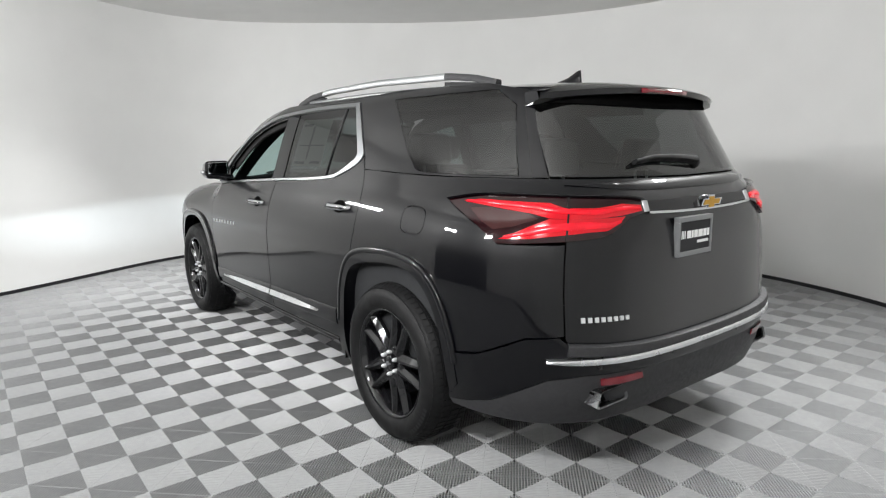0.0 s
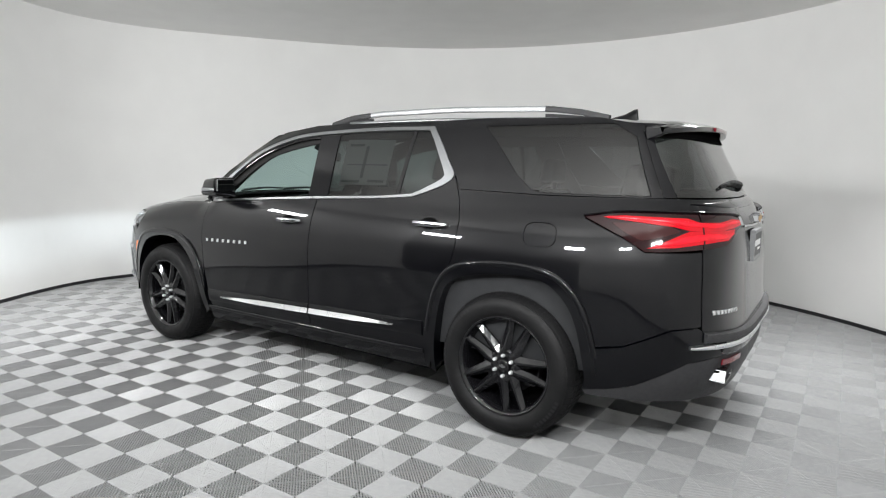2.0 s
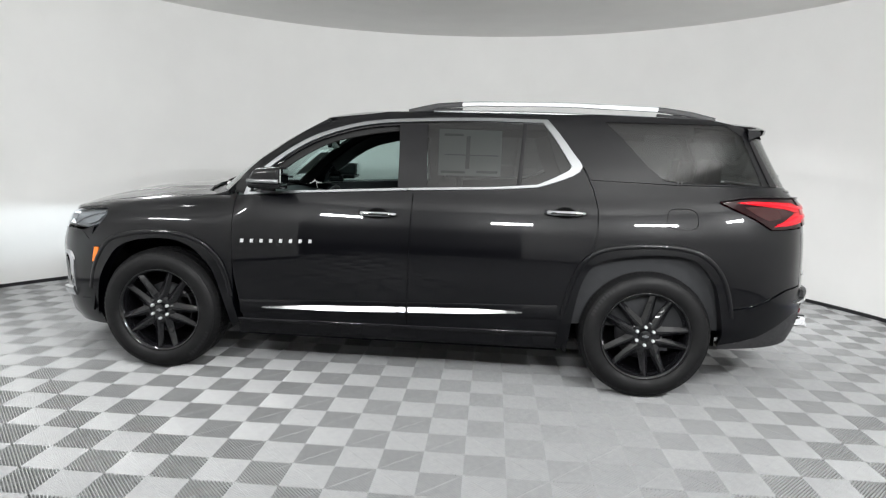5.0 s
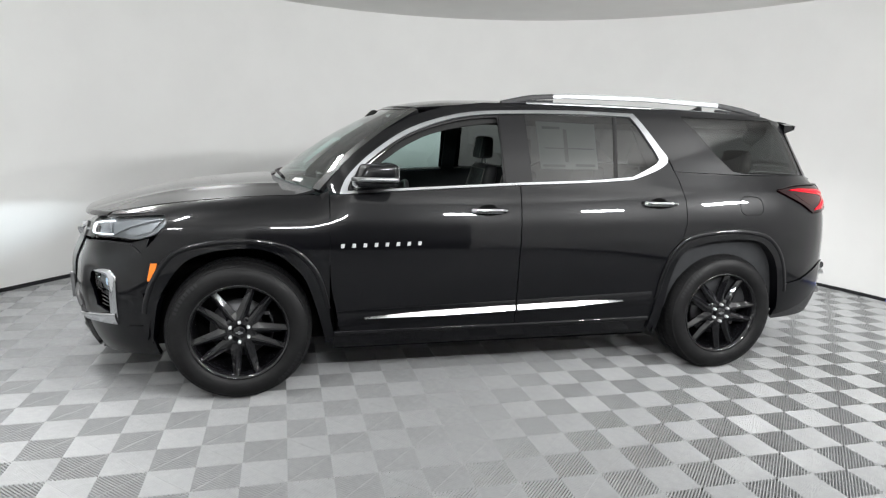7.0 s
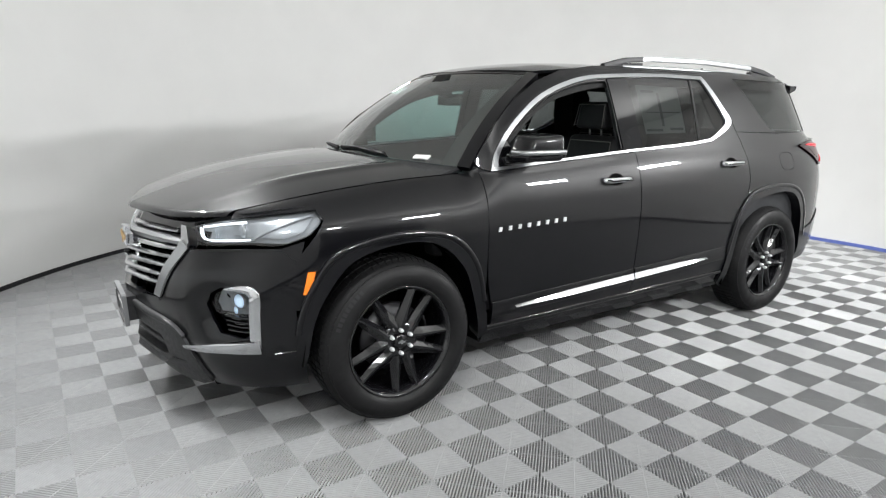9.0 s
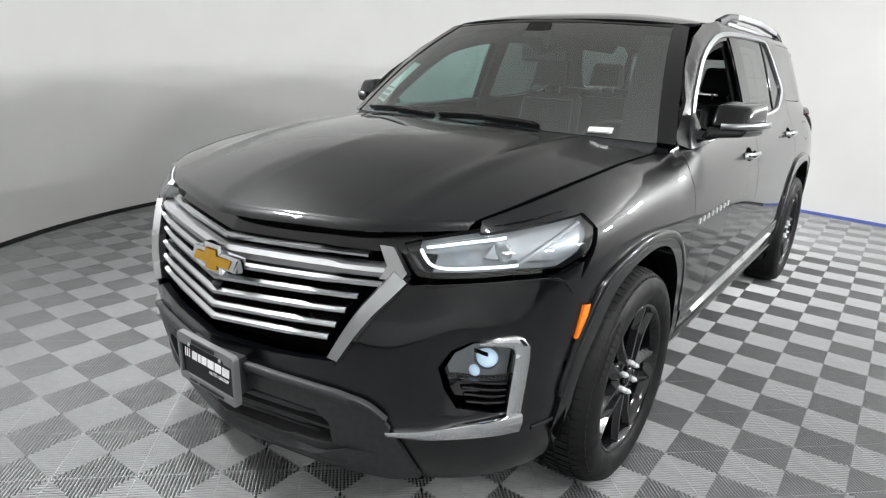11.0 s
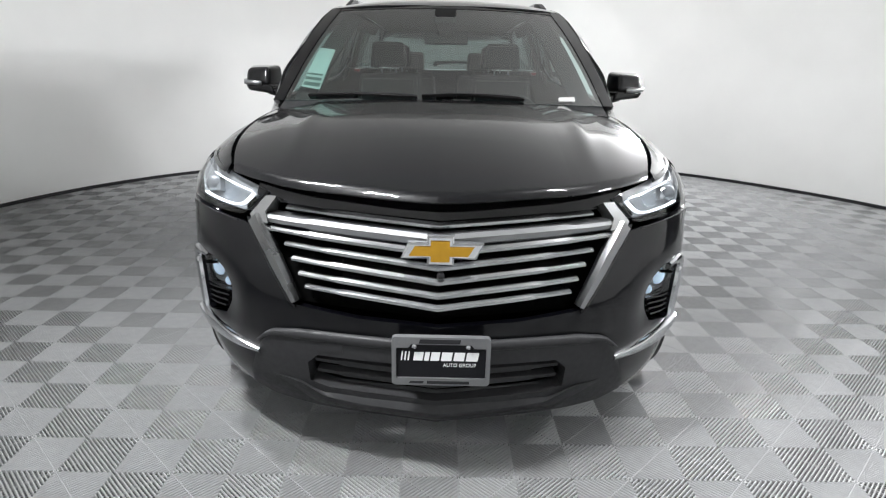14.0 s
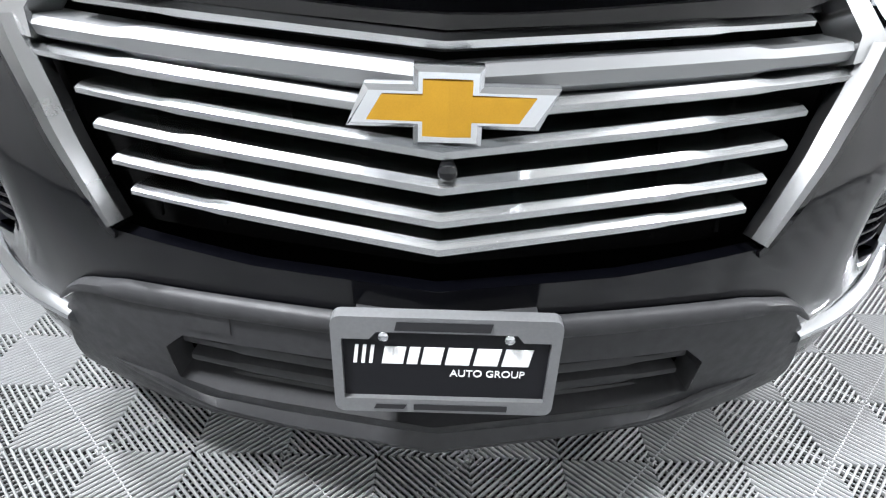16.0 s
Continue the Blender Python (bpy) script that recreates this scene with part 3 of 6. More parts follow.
for s in SIDES:
    S, F = side(s), -s
    fender = patch("front_wing", S, [(1.045, 0.40), (1.045, 1.165)] + [(x, hood_z(x, hood_edge(x)) - 0.002) for x in np.linspace(1.1, 2.19, 28)] + [(nose(a, z)[0], z + 0.004) for a, z in ((0.80, 0.994), (0.86, 1.001), (0.92, 1.007), (0.985, 1.014), (1.08, 1.021), (1.18, 1.028))] + [(1.885, 0.99), (1.93, 0.93), (1.985, 0.865), (2.02, 0.84), (2.035, 0.62)] + arch(ARCH_F, 0.5, 0.60, 0.42),
                   PAINT, car, "glossy black front wing", flip=F)
    door = patch("front_door", S, smooth_line([(1.04, 1.145), (1.04, 0.7), (1.01, 0.5), (0.985, 0.36)]) + [(-0.07, 0.36), (-0.077, 0.8), (-0.087, 1.212)] + [(x, belt(x) - GAP) for x in np.linspace(0.0, 0.98, 12)],
                 PAINT, car, "glossy black front door with its window rolled down" if s > 0 else "glossy black front door", flip=F)
    rear_door = patch("rear_door", S, [(-0.076, 0.36), (-1.02, 0.375), (-1.045, 0.46)] + [p for p in arch(ARCH_R, 0.5, 0.5, 0.5) if p[0] > -1.152] + REAR_EDGE[::-1] + [(x, belt(x) - GAP) for x in np.linspace(-1.1, -0.1, 24)] + [(-0.093, 1.212), (-0.083, 0.8)],
                      PAINT, car, "glossy black rear door", flip=F)
    quarter = patch("quarter_panel", lambda a, z, s=s: tail(s * a, z), [(tail_ax(x - 0.005), z) for x, z in REAR_EDGE] + [(tail_ax(x), z) for x, z in arch(ARCH_R, 0.5, 0.5, 0.57) if x < -1.155] + [(1.30, 0.575), (1.15, 0.605), (0.94, 0.70), (0.791, 0.714), (0.790, 0.92), (0.792, 1.06)] + [(1.06, 1.052), (1.16, 1.11), (1.36, 1.197), (1.345, 1.213), (1.16, 1.23), (0.83, 1.235), (0.83, 1.30), (1.1, 1.30), (tail_ax(-1.7), 1.297), (tail_ax(-1.165), 1.312)],
                    PAINT, car, "glossy black rear quarter panel", flip=-s, holes=[[(tail_ax(x), z) for x, z in FUEL]])
    patch("fuel_flap", lambda a, z, s=s: tail(s * a, z), [(tail_ax(x * 0.965 - 0.0599), 1.1035 + (z - 1.1035) * 0.94) for x, z in FUEL], PAINT, quarter, flip=-s)
    patch("roof_side", S, DLO_TOP[:-1] + smooth_line(DLO_BACK[:4]) + [(-1.125, 1.392), (-1.165, 1.315), (-1.62, 1.303)] + [tail_side(0.925, z) for z in (1.303, 1.40, 1.50, 1.60, 1.66)] + [(-1.9, 1.70), (-1.2, 1.715), (-0.4, 1.718), (0.1, 1.70), (0.36, 1.665), (0.56, 1.60), (0.74, 1.50), (0.9, 1.38), (1.0, 1.28), (1.06, 1.20), (1.045, 1.168)],
                      PAINT, car, "glossy black roof side and pillars", flip=F, holes=[WINDOW_HOLE])
    patch("quarter_window", S, [(-1.254, 1.665), (-1.343, 1.583), (-1.503, 1.408), (-1.603, 1.328), (-1.682, 1.313)] + [tail_side(1.0, z) for z in (1.313, 1.40, 1.50, 1.598)] + [(-1.982, 1.665)],
          TINT, car, "dark tinted rear side window", flip=F, lift=-0.001, depth=0.004)
    patch("rear_pillar_trim", lambda a, z, s=s: tail(s * a, z), [(0.862, 1.303), (0.933, 1.303), (0.938, 1.5), (0.95, 1.63), (0.90, 1.64), (0.885, 1.5)], GLOSS, car, "gloss black trim beside the rear window", flip=-s, lift=0.005)
    patch("sill", S, [(1.03, 0.25), (1.02, 0.355), (-1.01, 0.37), (-1.03, 0.26)], GLOSS, car, "gloss black sill below the doors", flip=F, lift=-0.004)
    molding("sill_lip", S, [(1.02, 0.352), (0.4, 0.357), (-0.4, 0.362), (-1.0, 0.37)], 0.03, 0.012, GLOSS, car, flip=F)
    # bright window trim, pillar and panes
    patch("window_trim", S, [tuple(p) for p in DLO_OUT], TRIMSILVER, car, "bright satin chrome window surround", holes=[[tuple(p) for p in DLO_IN]], flip=F, lift=0.006, depth=0.016, grid=0.2)
    inner = [tuple(p) for p in DLO_IN]
    low = lambda x: belt(x) + 0.014
    patch("pillar_cover", S, [(0.0, low(0.0)), (-0.17, low(-0.17)), (-0.15, 1.637), (0.02, 1.629)], GLOSS, car, "gloss black door pillar cover", flip=F, lift=-0.002)
    patch("rear_door_window", S, [p for p in inner if p[0] < -0.16] + [(-0.172, low(-0.172)), (-0.153, 1.637)],
          TINT, rear_door, "dark tinted rear door window", flip=F, lift=-0.006, depth=0.004)
    molding("window_divider", S, [(-0.735, low(-0.735) + 0.005), (-0.765, 1.646)], 0.026, 0.006, GLOSS, rear_door, flip=F, lift=-0.006)
    if s < 0:
        patch("front_door_window", S, [p for p in inner if p[0] > 0.0], GLASS, door, "clear front door window", flip=F, lift=-0.006, depth=0.004)
    molding("window_frame", S, [p for p in inner if p[0] > -0.0 and p[1] > 1.23], 0.035, 0.004, GLOSS, door, "black inner window frame", flip=F, lift=-0.012, curved=False)
    molding("window_frame", S, [(0.012, 1.63), (0.0, 1.45), (-0.005, 1.235)], 0.035, 0.004, GLOSS, door, "black inner window frame", flip=F, lift=-0.012)
    # bright strip low on the doors
    strip = lambda x0, x1: [(x, 0.472 - 0.032 * (x - 0.1) + 0.0) for x in np.linspace(x0, x1, 14)]
    molding("sill_strip", S, strip(0.85, -0.068), lambda t: 0.008 + 0.027 * min(1, 2.2 * t), 0.022, STRIP, door, "bright chrome strip", flip=F, peak=0.7 * s)
    molding("sill_strip", S, strip(-0.082, -0.79), lambda t: 0.008 + 0.027 * min(1, 2.2 * (1 - t)), 0.022, STRIP, rear_door, "bright chrome strip", flip=F, peak=0.7 * s)
    molding("door_crease", S, strip(1.0, -0.068), 0.09, 0.010, PAINT, door, flip=F, lift=-0.001)
    molding("door_crease", S, strip(-0.082, -1.0), 0.09, 0.010, PAINT, rear_door, flip=F, lift=-0.001)
    # wheel arch lips
    for cx, holder in ((ARCH_F, fender), (ARCH_R, quarter)):
        patch("arch_lip", S, arch(cx, 0.96) + arch(cx, 0.0)[::-1], PAINT, holder, "gloss black wheel arch lip", flip=F, lift=0.012, depth=0.08, grid=0.03)
        molding("arch_crease", S, arch(cx, 0.93, 0.5, 0.5), 0.03, 0.010, PAINT, holder, flip=F, lift=0.006, curved=False)

HOOD_HALF = [(1.385, 0.001), (1.36, 0.4), (1.3, 0.70), (1.12, 0.80)] + [(x, hood_edge(x) - 0.002) for x in np.linspace(1.16, 2.17, 24)] + [(lip_x(y), y) for y in np.linspace(0.70, 0.001, 26)]
hood = patch("hood", lambda x, y: (x, y, hood_z(x, y)), [tuple(p) for p in HOOD_HALF] + [(p[0], -p[1]) for p in HOOD_HALF[::-1]],
             PAINT, car, "glossy black bonnet with two soft creases", depth=0.014, grid=0.0125, step=0.011)
roof = patch("roof", lambda x, y: (x, y, roof_z(x, y)), both([(-2.26, 0.001), (-2.25, 0.3), (-2.2, 0.575), (-2.1, 0.60), (-1.6, 0.655), (-0.8, 0.675), (0.1, 0.68), (0.40, 0.655), (0.505, 0.615), (0.552, 0.5), (0.597, 0.3), (0.622, 0.001)])[:12] + [(x, -y) for x, y in [(0.622, 0.001), (0.597, 0.3), (0.552, 0.5), (0.505, 0.615), (0.40, 0.655), (0.1, 0.68), (-0.8, 0.675), (-1.6, 0.655), (-2.1, 0.60), (-2.2, 0.575), (-2.25, 0.3), (-2.26, 0.001)]],
             PAINT, car, "glossy black roof")


def windscreen_at(y, t):
    """From the cowl (t = 0) up to the roof (t = 1)."""
    x = 1.36 - 0.74 * t - 0.2 * (y / 0.75) ** 2 * (1 - 0.35 * t)
    z = 1.195 + 0.50 * t - 0.03 * t * t - 0.02 * (y / 0.75) ** 2
    return (x + 0.02 * math.sin(math.pi * t), y * (1 - 0.1 * t), z + 0.02 * math.sin(math.pi * t))


windscreen = patch("windscreen", windscreen_at, [(-0.80, 0.0), (0.80, 0.0), (0.665, 1.0), (-0.665, 1.0)], GLASS, car, "clear greenish windscreen", depth=0.005)
patch("windscreen_band", windscreen_at, [(-0.66, 0.965), (0.66, 0.965), (0.665, 1.0), (-0.665, 1.0)], GLOSS, windscreen, "black band along the top of the glass", depth=0, lift=0.002)
for s in SIDES:
    patch("screen_pillar", windscreen_at, [(s * 0.80, 0.0), (s * 0.86, 0.0), (s * 0.80, 0.5), (s * 0.735, 0.98), (s * 0.66, 1.0)], PAINT, car, "glossy black windscreen pillar", depth=0.03, lift=0.004)
patch("cowl", lambda y, t: (1.395 - 0.2 * (y / 0.75) ** 2 + 0.07 * (1 - t) - 0.06, y, 1.175 - 0.02 * (y / 0.75) ** 2 + 0.02 * t), [(-0.80, -0.6), (0.80, -0.6), (0.80, 1.0), (-0.80, 1.0)], PLASTIC, car, "black plastic cowl below the windscreen")
for y0, y1, t0, t1 in ((0.36, -0.10, 0.018, 0.032), (-0.14, -0.66, 0.018, 0.028)):
    line = [(y0 + (y1 - y0) * k / 10, t0 + (t1 - t0) * math.sin(math.pi * k / 10) + 0.01) for k in range(11)]
    wiper = molding("wiper", windscreen_at, line, 0.009, 0.010, RUBBER, car, "black windscreen wiper", lift=0.008)
    molding("wiper_arm", windscreen_at, [(y0 + 0.02, 0.015), ((y0 + y1) / 2, t0 + (t1 - t0) + 0.005)], 0.008, 0.010, RUBBER, wiper, lift=0.010)


# ---- wheels ----
MARKS = material("worn_rubber_marks", (0.015, 0.015, 0.016), 0.55, spec=0.25)


def wheel(cx, s):
    """A gloss black wheel with five pairs of spokes, six bright nuts and a tyre; its outer face towards s * y."""
    hub = Vector((cx, s * 0.97, 0.39))
    bm = bmesh.new()
    profile = [(-0.235, 0.262), (-0.245, 0.29), (-0.243, 0.345), (-0.225, 0.375), (-0.19, 0.389), (-0.12, 0.392), (-0.05, 0.389), (-0.012, 0.376), (0.006, 0.352), (0.014, 0.325), (0.010, 0.295), (0.000, 0.277), (-0.012, 0.266)]
    lathe(bm, profile, 96, at=hub, side=s)
    tyre = part("wheel", bm, RUBBER, car, "tyre on a gloss black twin-spoke alloy wheel")
    # tread blocks round the shoulder
    bm = bmesh.new()
    for k in range(72):
        a = 2 * math.pi * k / 72
        for o0, o1, r0, r1, turn in ((-0.046, -0.004, 0.386, 0.366, 0.0), (-0.100, -0.054, 0.3895, 0.3878, 0.018), (-0.155, -0.108, 0.3905, 0.3905, 0.03), (-0.205, -0.163, 0.3885, 0.39, 0.045)):
            q = []
            for da, o, r in ((0.008, o0, r0), (0.074, o0, r0), (0.074, o1, r1), (0.008, o1, r1)):
                for lift in (0.0, 0.0055):
                    b = a + da + turn
                    q.append(bm.verts.new((hub.x + (r + lift) * math.cos(b), hub.y + s * o, hub.z + (r + lift) * math.sin(b))))
            for f in ((1, 3, 5, 7), (0, 1, 3, 2), (2, 3, 5, 4), (4, 5, 7, 6), (6, 7, 1, 0)):
                bm.faces.new([q[i] for i in f])
    bmesh.ops.recalc_face_normals(bm, faces=bm.faces[:])
    part("tread", bm, RUBBER, tyre, smooth=False)
    for start in (0.35, math.pi + 0.35):   # raised marks on the sidewall
        bm = bmesh.new()
        for k in range(9):
            a = start + 0.068 * k
            p = []
            for da, r in ((0, 0.338), (0.045, 0.338), (0.045, 0.358), (0, 0.358)):
                p.append(bm.verts.new((hub.x + r * math.cos(a + da), hub.y + s * (0.0132 if r < 0.35 else 0.0075), hub.z + r * math.sin(a + da))))
            bm.faces.new(p)
        part("sidewall_marks", bm, MARKS, tyre, smooth=False)
    # rim: barrel and outer lip
    bm = bmesh.new()
    lathe(bm, [(-0.012, 0.270), (-0.004, 0.272), (-0.002, 0.266), (-0.010, 0.258), (-0.022, 0.250), (-0.05, 0.243), (-0.10, 0.238), (-0.20, 0.235)], 96, at=hub, side=s)
    part("rim", bm, RIM, tyre, "gloss black rim")
    # spokes
    bm = bmesh.new()
    for k in range(5):
        mid = math.radians((118 if cx > 0 else 110) + 72 * k)
        for side_of in (-1, 1):
            a_in, a_out = mid + side_of * 0.30, mid + side_of * 0.155
            rows = []
            for t in np.linspace(0, 1, 7):
                r = 0.062 + (0.262 - 0.062) * t
                a = a_in + (a_out - a_in) * t ** 0.8
                # the two bars of a pair run almost side by side
                off = side_of * (0.031 + 0.014 * t)
                c = Vector((math.cos(mid), math.sin(mid)))
                n = Vector((-c.y, c.x))
                p = c * r + n * (off + side_of * 0.012 * t * t)
                w = 0.034 - 0.015 * t
                out = -0.022 - 0.016 * math.sin(math.pi * (1 - t)) ** 2 * 0.3 + 0.004 * t
                ring = []
                for dw, do in ((-w, out - 0.013), (-w * side_of * 0.1 - w * 0.2, out + 0.005), (-w * side_of * 0.1 + w * 0.2, out + 0.005), (w, out - 0.013), (w * 0.8, out - 0.038), (-w * 0.8, out - 0.038)):
                    q = p + n * dw
                    ring.append(bm.verts.new((hub.x + q.x, hub.y + s * do, hub.z + q.y)))
                rows.append(ring)
            for a, b in zip(rows, rows[1:]):
                for i in range(6):
                    bm.faces.new([a[i], a[(i + 1) % 6], b[(i + 1) % 6], b[i]])
            bm.faces.new(rows[0])
            bm.faces.new(rows[-1])
    bmesh.ops.recalc_face_normals(bm, faces=bm.faces[:])
    part("spokes", bm, RIM, tyre, "five pairs of gloss black spokes", smooth=False)
    bm = bmesh.new()
    lathe(bm, [(-0.09, 0.098), (-0.045, 0.098), (-0.030, 0.092), (-0.022, 0.076), (-0.026, 0.05), (-0.03, 0.038)], 48, at=hub, side=s, close=True)
    part("hub", bm, RIM, tyre, "gloss black wheel centre")
    bm = bmesh.new()
    lathe(bm, [(-0.03, 0.036), (-0.016, 0.035), (-0.012, 0.030), (-0.011, 0.004)], 32, at=hub, side=s, close=True)
    cap = part("hub_cap", bm, RIM, tyre)
    for k in range(6):
        a = math.radians(30 + 60 * k)
        bm = bmesh.new()
        lathe(bm, [(-0.035, 0.0098), (-0.010, 0.0098), (-0.003, 0.0076), (0.001, 0.003)], 12, at=hub + Vector((0.056 * math.cos(a), 0, 0.056 * math.sin(a))), side=s, close=True)
        part("wheel_nut", bm, BADGE, tyre, "bright chrome wheel nut")
    bm = bmesh.new()
    pts = [(-0.018, -0.006), (-0.006, -0.006), (-0.006, -0.010), (0.006, -0.010), (0.006, -0.004), (0.02, -0.004), (0.018, 0.006), (0.006, 0.006), (0.006, 0.010), (-0.006, 0.010), (-0.006, 0.004), (-0.02, 0.004)]
    bm.faces.new([bm.verts.new((hub.x + x, hub.y + s * -0.009, hub.z + z)) for x, z in pts])
    part("cap_mark", bm, SATIN, tyre, "small silver mark", smooth=False)
    # brake disc and caliper behind the spokes
    bm = bmesh.new()
    lathe(bm, [(-0.105, 0.06), (-0.105, 0.165), (-0.128, 0.165), (-0.128, 0.06)], 48, at=hub, side=s)
    part("brake_disc", bm, DISC, tyre, "grey steel brake disc")
    bm = bmesh.new()
    for k in range(9):
        a = math.radians(150 + 8 * k)
        q = hub + Vector((0.15 * math.cos(a), 0, 0.15 * math.sin(a)))
        box(bm, q.x - 0.03, q.x + 0.03, min(hub.y - s * 0.085, hub.y - s * 0.14), max(hub.y - s * 0.085, hub.y - s * 0.14), q.z - 0.02, q.z + 0.02)
    part("brake_caliper", bm, DISC, tyre, "grey brake caliper", smooth=False)
    bm = bmesh.new()
    lathe(bm, [(-0.20, 0.03), (-0.20, 0.238)], 48, at=hub, side=s)
    part("wheel_back", bm, DARK, tyre)


for cx in (ARCH_F, ARCH_R):
    for s in SIDES:
        wheel(cx, s)

# wheel wells and the underside
for cx in (ARCH_F, ARCH_R):
    for s in SIDES:
        bm = bmesh.new()
        rows = []
        for x, z in arch(cx, 0.4):
            rows.append([bm.verts.new((x, s * 0.93, z)), bm.verts.new((x, s * 0.63, z))])
        for a, b in zip(rows, rows[1:]):
            bm.faces.new([a[0], a[1], b[1], b[0]])
        bm.faces.new([r[1] for r in rows])
        part("wheel_well", bm, DARK, car, "dark wheel well", smooth=False)
for b in ((1.0, 2.30, -0.64, 0.64, 0.24, 0.93), (-1.02, 1.0, -0.86, 0.86, 0.24, 0.40), (-2.05, -1.02, -0.64, 0.64, 0.26, 0.62), (-2.44, -2.05, -0.64, 0.64, 0.32, 0.66)):
    part("underbody", box(bmesh.new(), *b), DARK, car, "dark underside", smooth=False)


# ---- the car's face ----
GOLD = material("golden_badge", (0.50, 0.27, 0.02), 0.28, 0.55, grain=0.12, scale=500)
HEAD_GLOW = glowing("headlamp_light_guide", (0.92, 0.97, 1.0), 0.9)
FOG_GLOW = glowing("fog_lamp_bulb", (0.66, 0.83, 1.0), 0.28)
AMBER = material("amber_lens", (0.85, 0.20, 0.015), 0.25, coat=0.5)
WHITE = material("white_print", (0.80, 0.80, 0.80), 0.5)
LIT = glowing("lit_lamp_reflector", (0.20, 0.21, 0.22), 0.03, 0.3)
GREYPRINT = material("dark_grey_print", (0.022, 0.022, 0.024), 0.5, spec=0.2)
PLATE_GREY = material("grey_plate_frame", (0.17, 0.173, 0.178), 0.4, 0.3, grain=0.15, scale=200)
PLATE_BLACK = material("black_plate_face", (0.010, 0.010, 0.012), 0.35, spec=0.15)
LAMP_CHROME = material("lamp_reflector", (0.24, 0.25, 0.26), 0.35, 0.5)


def nose_back(d):
    """The nose's surface, set back by d."""
    return lambda a, z: (nose(a, z)[0] - d * math.cos(abs(a) * 0.75), nose(a, z)[1] - math.copysign(d, a) * math.sin(abs(a) * 0.75), z)


FOG_HOLE = [(0.735, 0.640), (0.765, 0.695), (0.815, 0.722), (0.885, 0.728), (0.954, 0.712), (0.948, 0.60), (0.940, 0.505), (0.90, 0.50), (0.79, 0.515), (0.755, 0.57)]
BUMPER_TOP = [(1.155, 0.25), (1.155, 0.41), (1.135, 0.6), (1.138, 0.835), (1.142, 0.912), (1.05, 0.886), (0.90, 0.888), (0.66, 0.868), (0.606, 0.856), (0.452, 0.622), (0.25, 0.598), (0.001, 0.592)]
BUMPER_LOW = [(0.001, 0.527), (0.36, 0.527), (0.515, 0.520), (0.558, 0.495), (0.60, 0.445), (0.66, 0.335), (0.70, 0.25)]
front_bumper = patch("front_bumper", nose, BUMPER_TOP + [(-a, z) for a, z in BUMPER_TOP[::-1]] + [(-a, z) for a, z in BUMPER_LOW[::-1]] + BUMPER_LOW, PAINT, car, "glossy black front bumper",
                     holes=[FOG_HOLE, mir(FOG_HOLE, -1)], depth=0.025, grid=0.03)
VAL = [(0.001, 0.533), (0.36, 0.533), (0.515, 0.527), (0.562, 0.50), (0.605, 0.452), (0.668, 0.335), (0.70, 0.27), (0.62, 0.235), (0.42, 0.222), (0.001, 0.212)]
LOW_HOLE = [(0.001, 0.455), (0.385, 0.455), (0.425, 0.42), (0.43, 0.345), (0.36, 0.328), (0.001, 0.322)]
valance = patch("valance", nose, VAL + [(-a, z) for a, z in VAL[::-1]], PLASTIC, car, "matt black plastic lower bumper", holes=[LOW_HOLE + [(-a, z) for a, z in LOW_HOLE[::-1]]], lift=0.014, depth=0.05, grid=0.03)
# the lower lip: a shelf under the opening that steps up to a crease at both ends
bm = bmesh.new()
rows = []
for a in np.linspace(-0.655, 0.655, 61):
    k = abs(a)
    crease = float(np.interp(k, (0, 0.25, 0.40, 0.475, 0.655), (0.266, 0.270, 0.282, 0.330, 0.352)))
    out = float(np.interp(k, (0, 0.46, 0.60, 0.655), (0.040, 0.036, 0.022, 0.004)))
    shelf = float(np.interp(k, (0.36, 0.46), (0.338, crease + 0.014)))
    sunk = float(np.interp(k, (0.36, 0.46), (0.028, -0.004)))
    foot = float(np.interp(k, (0, 0.42, 0.62, 0.655), (0.208, 0.218, 0.231, 0.246)))
    sec = ((sunk, shelf), (-out * 0.55, crease + (shelf - crease) * 0.3), (-out * 0.95, crease + 0.003), (-out, crease - 0.006), (-out * 0.55, foot + 0.012), (0.0, foot))
    rows.append([bm.verts.new(nose_back(d)(a, z)) for d, z in sec])
for a, b in zip(rows, rows[1:]):
    for i in range(5):
        bm.faces.new([a[i], b[i], b[i + 1], a[i + 1]])
lip = part("valance_lip", bm, PLASTIC, valance, "matt black lower lip with a sloping shelf")
lip.data.set_sharp_from_angle(angle=radians(28))
molding("valance_edge", nose, [(-0.60, 0.476), (-0.555, 0.508), (-0.50, 0.519), (-0.36, 0.524), (0.0, 0.524), (0.36, 0.524), (0.50, 0.519), (0.555, 0.508), (0.60, 0.476)], lambda t: 0.008 + 0.026 * min(1, 8 * t, 8 * (1 - t)), 0.013, PLASTIC, valance, "rounded upper edge", lift=0.008, peak=0.0)
for s in SIDES:
    patch("tow_cover", nose, mir([(0.30, 0.475), (0.295, 0.518), (0.36, 0.520), (0.375, 0.515), (0.375, 0.475)], s), PLASTIC, valance, lift=0.0165, depth=0.004) if s < 0 else None
# flat black sheet in place of the shade inside the opening
patch("lower_grille", nose_back(0.06), [(0.45, 0.47), (-0.45, 0.47), (-0.46, 0.31), (0.46, 0.31)], DARK, car, "black sheet that stands for the shade behind the lower grille", depth=0)
